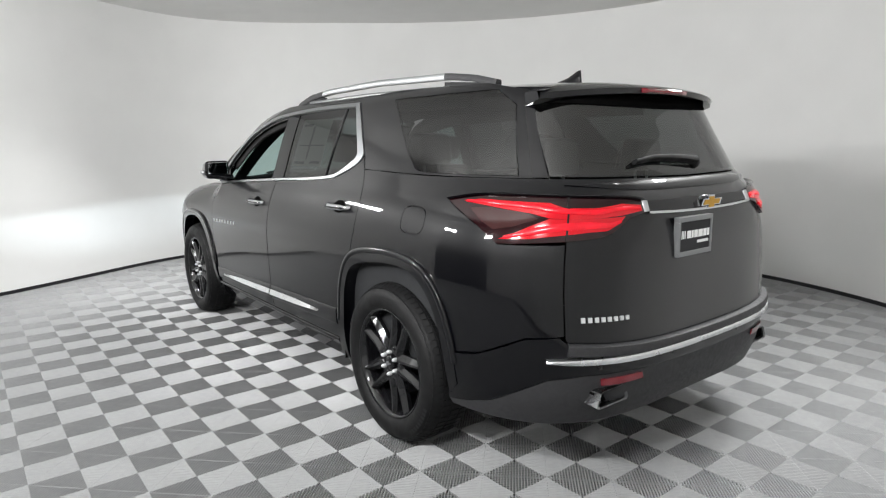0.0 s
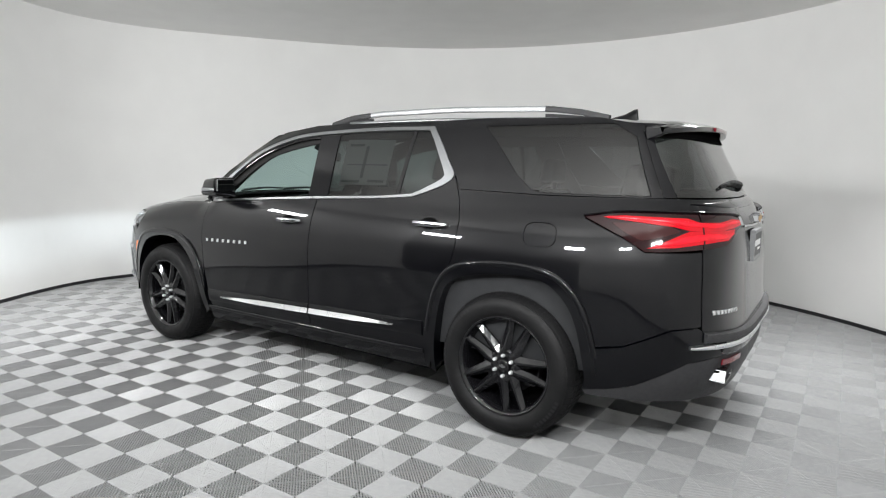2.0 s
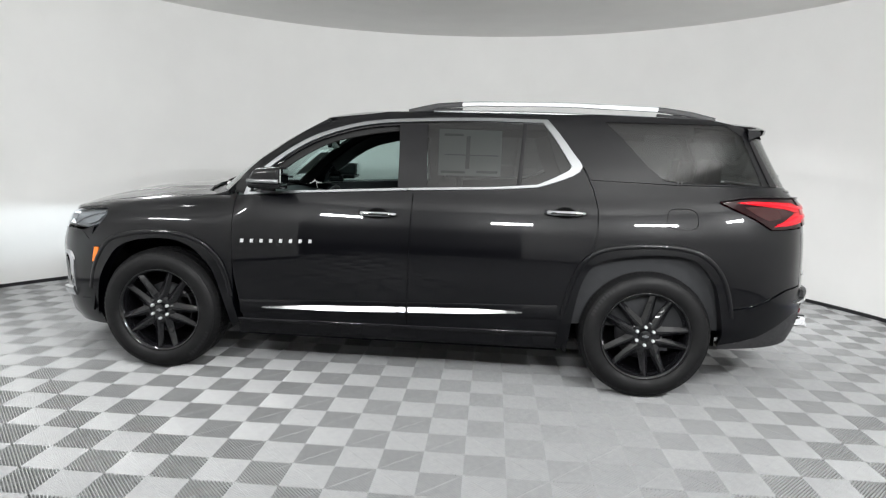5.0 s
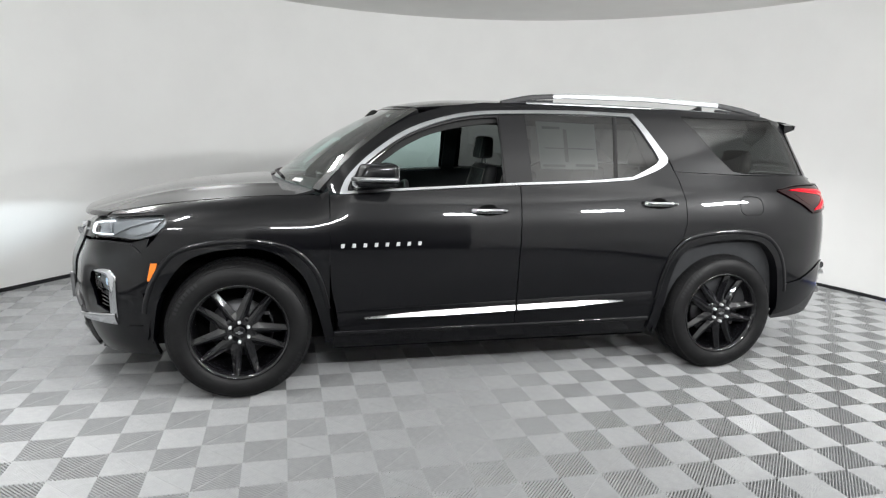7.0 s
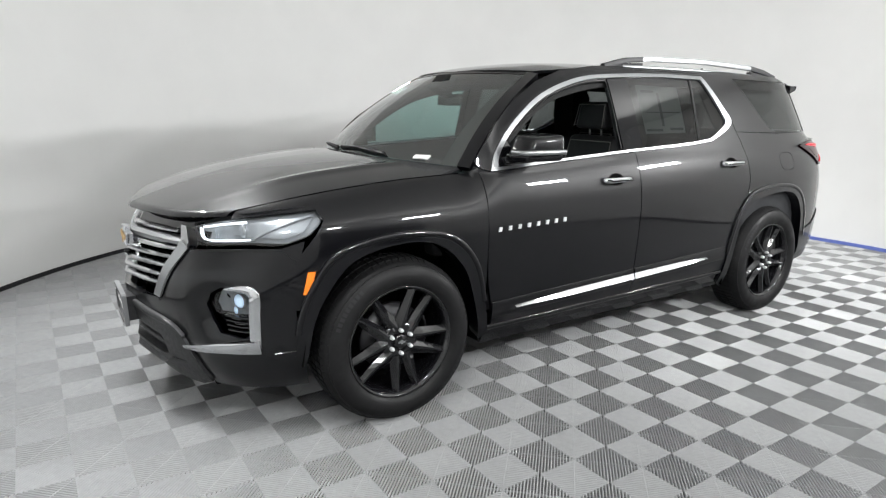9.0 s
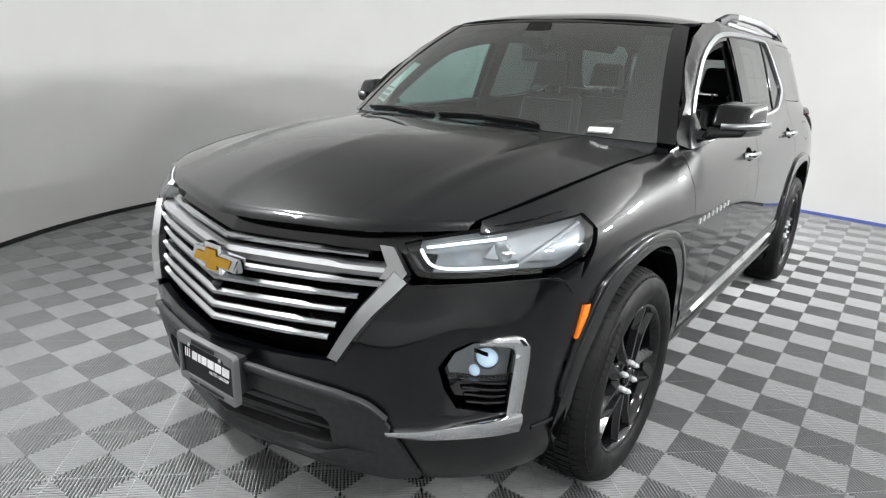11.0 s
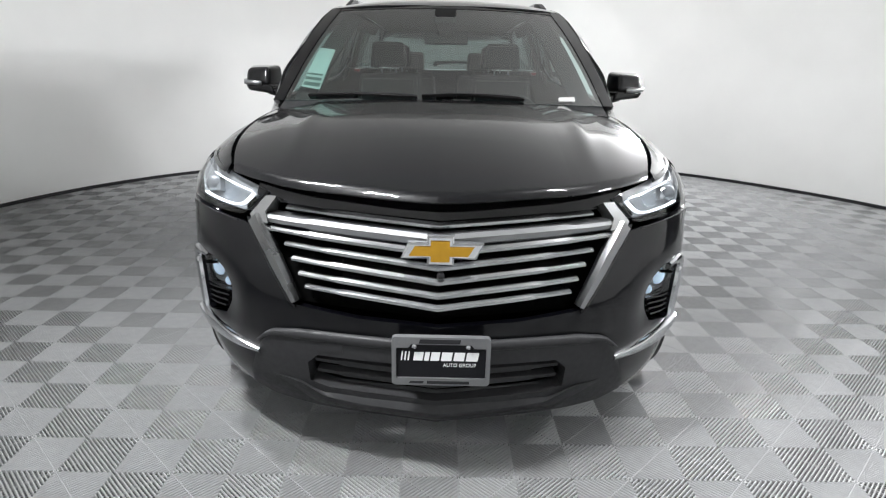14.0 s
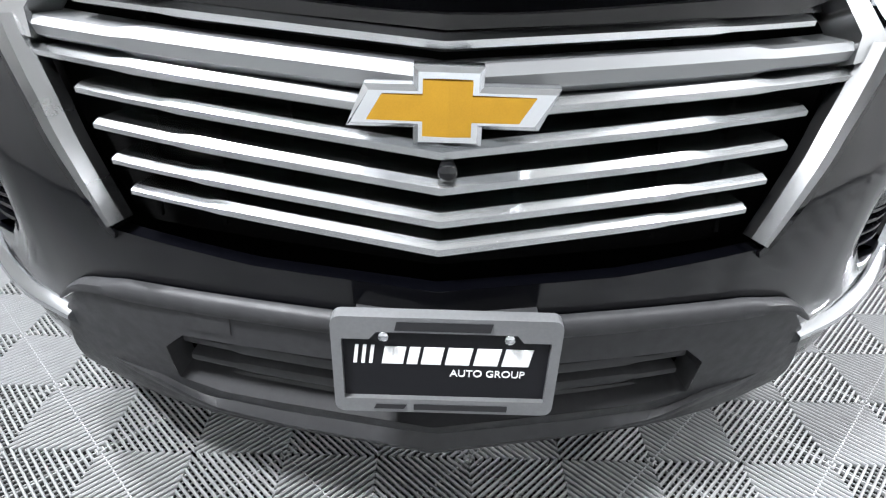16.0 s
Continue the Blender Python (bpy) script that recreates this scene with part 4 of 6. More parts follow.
for z in (0.425, 0.382):
    molding("lower_slat", nose_back(0.03), [(a, z - 0.012 * (1 - abs(a) / 0.43)) for a in np.linspace(-0.41, 0.41, 15)], lambda t: 0.030 if 0.1 < t < 0.9 else 0.018, 0.022, PLASTIC, valance, "matt black sloping slat", curved=False)

# grille
grille = patch("grille", nose_back(0.085), both([(0.60, 0.965), (0.63, 0.86), (0.49, 0.60), (0.001, 0.585)]) [:4] + [(-0.49, 0.60), (-0.63, 0.86), (-0.60, 0.965), (0.001, 0.985)], DARK, car, "black radiator grille behind bright bars", depth=0)


def bar_path(z0, z1, end):
    return [(a, z0 + (z1 - z0) * abs(a) / end) for a in np.linspace(-end, end, 41)]


def bar(name, z0, z1, end, high, thick, mat, label, back=0.02, body=0.05):
    path, ups = [], []
    for a, z in bar_path(z0, z1, end):
        p = np.array(nose_back(back)(a, z))
        path.append(p)
        ups.append((0, 0, 1))
    h = high / 2

    def section(t):
        k = 1.0 if 0.13 < t < 0.87 else 0.72
        return [(-body, -h * 0.7), (0.0, -h * k), (thick * 0.92, -h * 0.50 * k), (thick, h * 0.35 * k), (0.003, h * k), (-body, h * 0.8)]

    ob = part(name, sweep(bmesh.new(), path, section, ups), mat, grille, label, smooth=True)
    ob.data.set_sharp_from_angle(angle=radians(25))
    return ob


bar("grille_bar", 0.893, 0.917, 0.49, 0.022, 0.014, BRIGHT_BAR, "bright chrome bar")
bar("main_bar", 0.851, 0.880, 0.565, 0.040, 0.014, BARS, "broad satin silver bar", back=0.012)
bar("grille_bar", 0.816, 0.853, 0.575, 0.023, 0.014, BRIGHT_BAR, "bright chrome bar", back=0.01)
for z0, z1, end in ((0.772, 0.808, 0.49), (0.729, 0.766, 0.465), (0.686, 0.722, 0.443), (0.647, 0.682, 0.422)):
    bar("grille_bar", z0, z1, end, 0.023, 0.014, BRIGHT_BAR, "bright chrome bar")
for a in np.linspace(-0.42, 0.42, 9):
    bm = bmesh.new()
    p, q = nose_back(0.05)(a, 0.93), nose_back(0.05)(a, 0.63)
    sweep(bm, [p, q], [(-0.003, -0.004), (0.003, -0.004), (0.003, 0.004), (-0.003, 0.004)], [(1, 0, 0), (1, 0, 0)])
    part("grille_post", bm, DARK, grille, "thin black upright", smooth=False)
for s in SIDES:
    line = straight_line(mir([(0.592, 0.880), (0.570, 0.846), (0.530, 0.786), (0.489, 0.712), (0.450, 0.634)], s), 0.02)
    ridge = lambda t: [(-0.026 + 0.011 * t, -0.02), (-0.026 + 0.011 * t, 0.004), (s * (0.012 - 0.005 * t), 0.024), (0.026 - 0.011 * t, 0.004), (0.026 - 0.011 * t, -0.02)]
    leg = part("grille_leg", sweep(bmesh.new(), [np.array(nose(a, z)) for a, z in line], ridge, [(1, 0, 0)] * len(line)), LEG, grille, "satin chrome side of the grille with a sharp ridge")
    leg.data.set_sharp_from_angle(angle=radians(20))
    patch("leg_edge", nose, mir([(0.622, 0.880), (0.603, 0.842), (0.561, 0.780), (0.518, 0.706), (0.474, 0.630), (0.454, 0.612), (0.451, 0.622), (0.464, 0.636), (0.508, 0.712), (0.551, 0.786), (0.592, 0.846), (0.612, 0.878)], s), GLOSS, grille, "gloss black outer edge", lift=0.007, depth=0.03)
    patch("grille_corner", nose, mir([(0.518, 0.948), (0.556, 0.948), (0.608, 0.888), (0.600, 0.872), (0.540, 0.866), (0.552, 0.90)], s), LEG, grille, "satin silver corner piece", lift=0.008, depth=0.05)
patch("hood_gap", nose_back(0.03), both([(0.62, 1.0), (0.62, 0.93), (0.001, 0.905)])[:3] + [(-0.62, 0.93), (-0.62, 1.0), (0.001, 1.0)], GLOSS, car, "gloss black panel above the grille", depth=0)


def flat(points, depth, mat, name, parent, label, at, bevel=0.0):
    """A plate of outline (y, z) that faces +x, its front at x."""
    bm = bmesh.new()
    front = [bm.verts.new((at[0], at[1] + y, at[2] + z)) for y, z in points]
    cy, cz = sum(p[0] for p in points) / len(points), sum(p[1] for p in points) / len(points)
    rim = [bm.verts.new((at[0] - bevel, at[1] + y + (y - cy) * 0 + (bevel * (1 if y > cy else -1)), at[2] + z + (bevel * (1 if z > cz else -1)))) for y, z in points] if bevel else front
    back = [bm.verts.new((at[0] - depth, v.co.y, v.co.z)) for v in rim]
    n = len(points)
    bm.faces.new(front)
    for a, b in ((front, rim), (rim, back)) if bevel else ((front, back),):
        for k in range(n):
            bm.faces.new([a[k], a[(k + 1) % n], b[(k + 1) % n], b[k]])
    bmesh.ops.recalc_face_normals(bm, faces=bm.faces[:])
    return part(name, bm, mat, parent, label, smooth=False)


CROSS = [(-0.112, -0.019), (-0.034, -0.019), (-0.034, -0.041), (0.034, -0.041), (0.034, -0.019), (0.100, -0.019), (0.122, 0.019), (0.034, 0.019), (0.034, 0.041), (-0.034, 0.041), (-0.034, 0.019), (-0.090, 0.019)]
emblem = flat([(y * 1.01, z * 0.99) for y, z in CROSS], 0.03, CHROME, "badge", grille, "chrome-edged golden badge", (2.548, 0.006, 0.832), bevel=0.006)
bm = bmesh.new()
inset = [(y * 0.835 - 0.001, z * 0.79) for y, z in CROSS]
mid = {}
vs = [bm.verts.new((2.5495 + 0.003 * (1 - abs(y) / 0.1), 0.006 + y, 0.832 + z)) for y, z in inset]
top_mid = bm.verts.new((2.554, 0.006, 0.832 + inset[8][1]))
low_mid = bm.verts.new((2.554, 0.006, 0.832 + inset[3][1]))
bm.faces.new([vs[0], vs[1], vs[2], low_mid, top_mid, vs[9], vs[10], vs[11]])
bm.faces.new([low_mid, vs[3], vs[4], vs[5], vs[6], vs[7], vs[8], top_mid])
bmesh.ops.recalc_face_normals(bm, faces=bm.faces[:])
part("badge_fill", bm, GOLD, emblem, "golden inlay", smooth=False)
bm = lathe(bmesh.new(), [(2.50, 0.012), (2.545, 0.012), (2.548, 0.007)], 20, axis="x", at=(0, 0.008, 0.752), close=True)
part("front_camera", bm, GLOSS, grille, "small round camera")

# the dealer's plate in its frame
tilt = Matrix.Translation((2.588, 0.014, 0.494)) @ Matrix.Diagonal((1, 0.955, 1, 1)) @ Matrix.Rotation(radians(2), 4, "Y")


def on_plate(bm):
    bm.transform(tilt)
    return bm


def plate_frame():
    bm = bmesh.new()
    out = []
    for k, (cy, cz) in enumerate(((-1, -1), (1, -1), (1, 1), (-1, 1))):
        for j in range(5):
            a = radians(180 + 90 * k + 22.5 * j)
            out.append((cy * 0.144 + 0.014 * math.cos(a), cz * 0.068 + 0.014 * math.sin(a)))
    m = len(out)
    hole = [(-0.144, -0.058), (0.144, -0.058), (0.144, 0.046), (0.106, 0.046), (0.096, 0.058), (-0.096, 0.058), (-0.106, 0.046), (-0.144, 0.046)]
    from mathutils.geometry import delaunay_2d_cdt
    pts = [Vector(p) for p in out + hole]
    edges = [(k, (k + 1) % m) for k in range(m)] + [(m + k, m + (k + 1) % 8) for k in range(8)]
    v2, _, faces, *_ = delaunay_2d_cdt(pts, edges, [], 2, 1e-6)
    for x in (0.008, -0.012):
        vs = [bm.verts.new((x, p[0], p[1])) for p in v2]
        for f in faces:
            c = sum((v2[i] for i in f), Vector((0, 0))) / len(f)
            if not (abs(c.x) < 0.144 and -0.058 < c.y < 0.046 or abs(c.x) < 0.1 and -0.058 < c.y < 0.058):
                bm.faces.new([vs[i] for i in f])
    vs = list(bm.verts)
    n = len(vs) // 2
    for a, b in edges:
        bm.faces.new([vs[a], vs[b], vs[n + b], vs[n + a]])
    bmesh.ops.recalc_face_normals(bm, faces=bm.faces[:])
    return bm


plate = part("dealer_plate", on_plate(box(bmesh.new(), -0.01, 0.0, -0.15, 0.15, -0.074, 0.074)), PLATE_BLACK, car, "black dealer plate in a grey frame", smooth=False)
part("plate_frame", on_plate(plate_frame()), PLATE_GREY, plate, "grey plastic frame", smooth=False)
part("plate_bracket", on_plate(box(bmesh.new(), -0.075, -0.011, -0.13, 0.13, -0.06, 0.06)), PLASTIC, plate, smooth=False)
for y in (-0.086, 0.086):
    bm = lathe(bmesh.new(), [(0.006, 0.008), (0.011, 0.007), (0.0125, 0.003)], 14, axis="x", at=(0, y, 0.052), close=True)
    part("plate_screw", on_plate(bm), CHROME, plate, "bright screw")


def print_bar(y0, y1, z0, z1, mat, x=0.0012, slant=0.0):
    bm = bmesh.new()
    vs = [bm.verts.new((x, y, z)) for y, z in ((y0 - slant, z0), (y1 - slant, z0), (y1, z1), (y0, z1))]
    bm.faces.new(vs)
    up = bmesh.ops.extrude_face_region(bm, geom=bm.faces[:])["geom"]
    bmesh.ops.translate(bm, vec=(-0.001, 0, 0), verts=[v for v in up if isinstance(v, bmesh.types.BMVert)])
    bmesh.ops.recalc_face_normals(bm, faces=bm.faces[:])
    return on_plate(bm)


for k in range(3):
    part("plate_stripe", print_bar(-0.126 + 0.011 * k, -0.121 + 0.011 * k, 0.0, 0.031, WHITE, slant=0.004), WHITE, plate, "white slanting stripe", smooth=False)
for y0, y1 in ((-0.085, -0.055), (-0.05, -0.035), (-0.03, -0.002), (0.004, 0.038), (0.044, 0.078), (0.084, 0.122)):
    part("plate_bar", print_bar(y0, y1, 0.0, 0.029, WHITE, slant=0.005), WHITE, plate, "white bar of print", smooth=False)
words = bpy.data.curves.new("plate_words", "FONT")
words.body, words.size, words.align_x, words.extrude = "AUTO GROUP", 0.0165, "CENTER", 0.0006
holder = bpy.data.objects.new("plate_words", words)
bm = bmesh.new()
bm.from_mesh(bpy.data.meshes.new_from_object(holder))
bpy.data.objects.remove(holder)
bm.transform(Matrix(((0, 0, 1, 0.0008), (1, 0, 0, 0.060), (0, 1, 0, -0.020), (0, 0, 0, 1))))
part("plate_words", on_plate(bm), WHITE, plate, "white words AUTO GROUP", smooth=False)
part("frame_print", print_bar(-0.068, 0.062, 0.062, 0.076, GREYPRINT, x=0.0095, slant=0.003), GREYPRINT, plate, "dark bar of raised print", smooth=False)
part("frame_print", print_bar(-0.044, 0.092, -0.076, -0.066, GREYPRINT, x=0.0095), GREYPRINT, plate, "dark bar of raised print", smooth=False)
part("frame_print", print_bar(-0.098, -0.054, -0.075, -0.067, GREYPRINT, x=0.0095, slant=0.004), GREYPRINT, plate, "dark bar of raised print", smooth=False)

# lamps
HEAD = smooth_line([(0.575, 0.945), (0.63, 0.962), (0.79, 0.992), (0.985, 1.012), (1.185, 1.024)]) + smooth_line([(1.185, 1.024), (1.20, 0.995), (1.145, 0.93), (1.045, 0.897)])[1:] + [(0.9, 0.902), (0.66, 0.884), (0.635, 0.888)]
HEAD = [tuple(p) for p in HEAD]
for s in SIDES:
    o = mir(HEAD, s)
    head = patch("headlight", nose_back(0.05), o, LIT, car, "clear headlight with white light guides switched on", depth=-0.03)
    patch("lens", nose, o, LENS, head, "clear plastic lens", lift=0.001, depth=0.003)
    patch("lamp_shade", nose_back(0.03), mir([(0.80, 0.935), (0.83, 0.975), (1.0, 0.995), (1.16, 1.005), (1.12, 0.945), (1.04, 0.92)], s), LAMP_CHROME, head, "silver inner panel", depth=0.02)
    molding("light_guide", nose_back(0.022), mir([(0.625, 0.945), (0.655, 0.915), (0.70, 0.905), (0.80, 0.912), (0.90, 0.918)], s), 0.008, 0.008, HEAD_GLOW, head, "glowing white light guide")
    molding("light_guide", nose_back(0.022), mir([(0.64, 0.952), (0.75, 0.972), (0.86, 0.985)], s), 0.006, 0.008, HEAD_GLOW, head, "glowing white light guide")
    molding("light_guide", nose_back(0.022), mir([(0.90, 0.918), (0.97, 0.955), (1.06, 0.985), (1.15, 1.005)], s), 0.012, 0.006, LAMP_CHROME, head)
    for a, z in ((0.735, 0.942), (0.855, 0.952)):
        p = nose_back(0.03)(s * a, z)
        bm = lathe(bmesh.new(), [(0.0, 0.027), (0.008, 0.029), (0.014, 0.024), (0.018, 0.010), (0.019, 0.001)], 24, axis="x", at=p, close=True)
        part("projector", bm, LENS if a < 0.8 else LAMP_CHROME, head, "round projector lens")
    # fog lamp pocket
    fog = patch("fog_lamp", nose_back(0.05), mir(FOG_HOLE, s), GLOSS, car, "gloss black fog lamp pocket with a lit lamp and a chrome surround", depth=-0.042)
    p = Vector(nose_back(0.040)(s * 0.872, 0.655))
    turn = Matrix.Translation(p) @ Matrix.Rotation(s * radians(28), 4, "Z")
    bm = lathe(bmesh.new(), [(-0.01, 0.036), (0.006, 0.037), (0.012, 0.032)], 28, axis="x")
    bm.transform(turn)
    part("lamp_ring", bm, LAMP_CHROME, fog, "bright lamp bezel")
    bm = lathe(bmesh.new(), [(0.0, 0.031), (0.010, 0.028), (0.018, 0.018), (0.021, 0.001)], 28, axis="x", close=True)
    bm.transform(turn)
    part("lamp_lens", bm, FOG_GLOW, fog, "glowing white lamp lens")
    p = Vector(nose_back(0.042)(s * 0.84, 0.607))
    bm = lathe(bmesh.new(), [(0.0, 0.018), (0.006, 0.016), (0.010, 0.009), (0.011, 0.001)], 24, axis="x", at=p, close=True)
    part("lamp_lens", bm, FOG_GLOW, fog, "small glowing lamp")
    BOWL = [(0.765, 0.597), (0.752, 0.642), (0.778, 0.690), (0.822, 0.713), (0.885, 0.719), (0.940, 0.705), (0.938, 0.600), (0.85, 0.590)]
    patch("reflector_bowl", nose_back(0.047), mir(BOWL, s), LAMP_CHROME, fog, "silvery reflector bowl", depth=0.002, lift=0.002)
    patch("lamp_cover", nose_back(0.010), mir(BOWL, s), LENS, fog, "clear plastic lens", depth=0.002)
    part("lamp_shutter", box(bmesh.new(), 2.258, 2.260, s * 0.79 - 0.022, s * 0.79 + 0.022, 0.683, 0.694), DARK, fog, "thin black shutter of the lamp", smooth=False)
    for k in range(4):
        z = 0.585 - 0.02 * k
        molding("vent_slat", nose_back(0.022), mir([(0.80 + 0.006 * k, z), (0.88, z - 0.001), (0.965, z + 0.004)], s), 0.009, 0.012, GLOSS, fog, "thin black slat")
    ring = molding("surround", nose, mir([(0.838, 0.722), (0.90, 0.724), (0.947, 0.716), (0.966, 0.694), (0.967, 0.60), (0.960, 0.51), (0.955, 0.462)], s), lambda t: 0.008 + 0.038 * min(1, 3.0 * t), 0.012, CHROME, fog, "bright chrome L-shaped surround", lift=0.002)
    molding("surround_foot", nose, mir([(0.978, 0.470), (0.91, 0.466), (0.80, 0.456), (0.68, 0.442), (0.60, 0.430)], s), lambda t: 0.066 - 0.036 * t, 0.022, CHROME, fog, "bright chrome foot of the surround", lift=0.004, peak=0.4 * s)
    molding("bumper_edge", nose, mir([(0.66, 0.864), (0.80, 0.878), (0.95, 0.884), (1.05, 0.874), (1.115, 0.832)], s), 0.007, 0.004, PAINT, front_bumper)
    patch("side_marker", side(s), [(1.969, 0.782), (1.937, 0.782), (1.963, 0.684), (1.991, 0.686)], AMBER, front_bumper, "amber side marker lamp", lift=0.008, depth=0.012, flip=-s)
    molding("bumper_crease", nose, mir([(1.03, 0.425), (1.10, 0.428), (1.15, 0.432)], s), 0.012, 0.006, PAINT, front_bumper)


# ---- the car's tail ----
RED = glowing("red_tail_lamp", (0.42, 0.002, 0.010), 0.4)
nt = RED.node_tree
flutes, spread = nt.nodes.new("ShaderNodeTexNoise"), nt.nodes.new("ShaderNodeMapRange")
flutes.inputs["Scale"].default_value = 14
spread.inputs["From Min"].default_value, spread.inputs["From Max"].default_value = 0.3, 0.7
spread.inputs["To Min"].default_value, spread.inputs["To Max"].default_value = 0.45, 1.1
nt.links.new(flutes.outputs["Fac"], spread.inputs["Value"])
nt.links.new(nt.nodes.new("ShaderNodeTexCoord").outputs["Object"], flutes.inputs["Vector"])
nt.links.new(spread.outputs[0], nt.nodes["Principled BSDF"].inputs["Emission Strength"])
RED_MID = glowing("red_lamp_lens", (0.32, 0.001, 0.006), 0.55, 0.1)
RED_DARK = material("dark_red_lens", (0.16, 0.004, 0.012), 0.12, coat=0.8)
CLEAR = material("grey_lamp_lens", (0.035, 0.012, 0.012), 0.08)
SMOKE = material("smoked_lens", (0.012, 0.002, 0.003), 0.06)

TG = [(0.785, 0.70), (0.784, 0.92), (0.786, 1.06)]
tailgate = patch("tailgate", tail, TG + [(0.826, 1.235), (0.855, 1.30), (0.001, 1.29), (-0.855, 1.30), (-0.826, 1.235)] + mir(TG[::-1], -1) + [(-0.76, 0.672), (-0.4, 0.665), (0.001, 0.66), (0.4, 0.665), (0.76, 0.672)], PAINT, car, "glossy black tailgate", flip=-1)
patch("tailgate_lining", tail, [(1.45, 0.70), (1.45, 1.31), (-1.45, 1.31), (-1.45, 0.70)], DARK, tailgate, "dark inner lining", flip=-1, lift=-0.06, depth=0)
patch("rear_window", tail, [(0.855, 1.308), (0.885, 1.50), (0.90, 1.63), (0.001, 1.645), (-0.90, 1.63), (-0.885, 1.50), (-0.855, 1.308), (0.001, 1.297)], REAR_GLASS, tailgate, "dark tinted rear window", flip=-1, depth=0.004)
molding("window_ledge", tail, [(-0.80, 1.275), (-0.4, 1.268), (0.0, 1.266), (0.4, 1.268), (0.80, 1.275)], lambda t: 0.004 + 0.046 * min(1, 4 * t, 4 * (1 - t)), 0.007, PAINT, tailgate, flip=-1)
# roof spoiler
bm = bmesh.new()
rows = []
for y in np.linspace(-0.645, 0.645, 25):
    k = abs(y) / 0.66
    back, top = -2.355 + 0.15 * k ** 3, 1.682 - 0.035 * k ** 2
    front = -2.13
    zf = roof_z(front, min(abs(y), 0.6)) + 0.001 - 0.03 * k ** 10
    sec = [(front, zf), (-2.22, roof_z(-2.22, min(abs(y), 0.6)) + 0.004 - 0.022 * k ** 10), (back + 0.02, top - 0.002), (back, top - 0.012), (back + 0.006, top - 0.035), (back + 0.08, top - 0.05 - 0.01 * k), (front, zf - 0.075 + 0.05 * k ** 4)]
    rows.append([bm.verts.new((x, y, z)) for x, z in sec])
for a, b in zip(rows, rows[1:]):
    for i in range(7):
        bm.faces.new([a[i], a[(i + 1) % 7], b[(i + 1) % 7], b[i]])
bm.faces.new(rows[0])
bm.faces.new(rows[-1])
bmesh.ops.recalc_face_normals(bm, faces=bm.faces[:])
spoiler = part("spoiler", bm, PAINT, tailgate, "glossy black roof spoiler")
spoiler.data.set_sharp_from_angle(angle=radians(35))
bm = bmesh.new()
sweep(bm, [(-2.358 + 0.15 * (abs(y) / 0.635) ** 3, y, 1.658 - 0.035 * (abs(y) / 0.635) ** 2) for y in np.linspace(-0.17, 0.17, 9)], [(-0.004, -0.009), (0.004, -0.009), (0.004, 0.009), (-0.004, 0.009)], [(0, 0, 1)] * 9)
part("brake_light", bm, RED_DARK, tailgate, "dark red brake light strip")
# black strip laid over the glass for the shade under the overhang
patch("spoiler_underside", tail, [(0.86, 1.60), (0.885, 1.645), (0.45, 1.655), (0.001, 1.657), (-0.45, 1.655), (-0.885, 1.645), (-0.86, 1.60), (-0.45, 1.590), (0.001, 1.586), (0.45, 1.590)], DARK, tailgate, "black strip that stands for the shade under the spoiler", flip=-1, lift=0.006, depth=0.006)
# wiper on the rear window
wiper = molding("rear_wiper", tail, [(-0.13, 1.350), (0.05, 1.362), (0.25, 1.364), (0.41, 1.350)], lambda t: 0.034 - 0.018 * t, 0.024, RUBBER, tailgate, "black rear wiper", flip=-1, lift=0.012)
bm = lathe(bmesh.new(), [(0.0, 0.024), (0.02, 0.022), (0.028, 0.014)], 20, axis="x", at=(tail(0, 1.345)[0] + 0.005, -0.11, 1.345), side=-1, close=True)
part("wiper_pivot", bm, RUBBER, tailgate, "black wiper pivot")
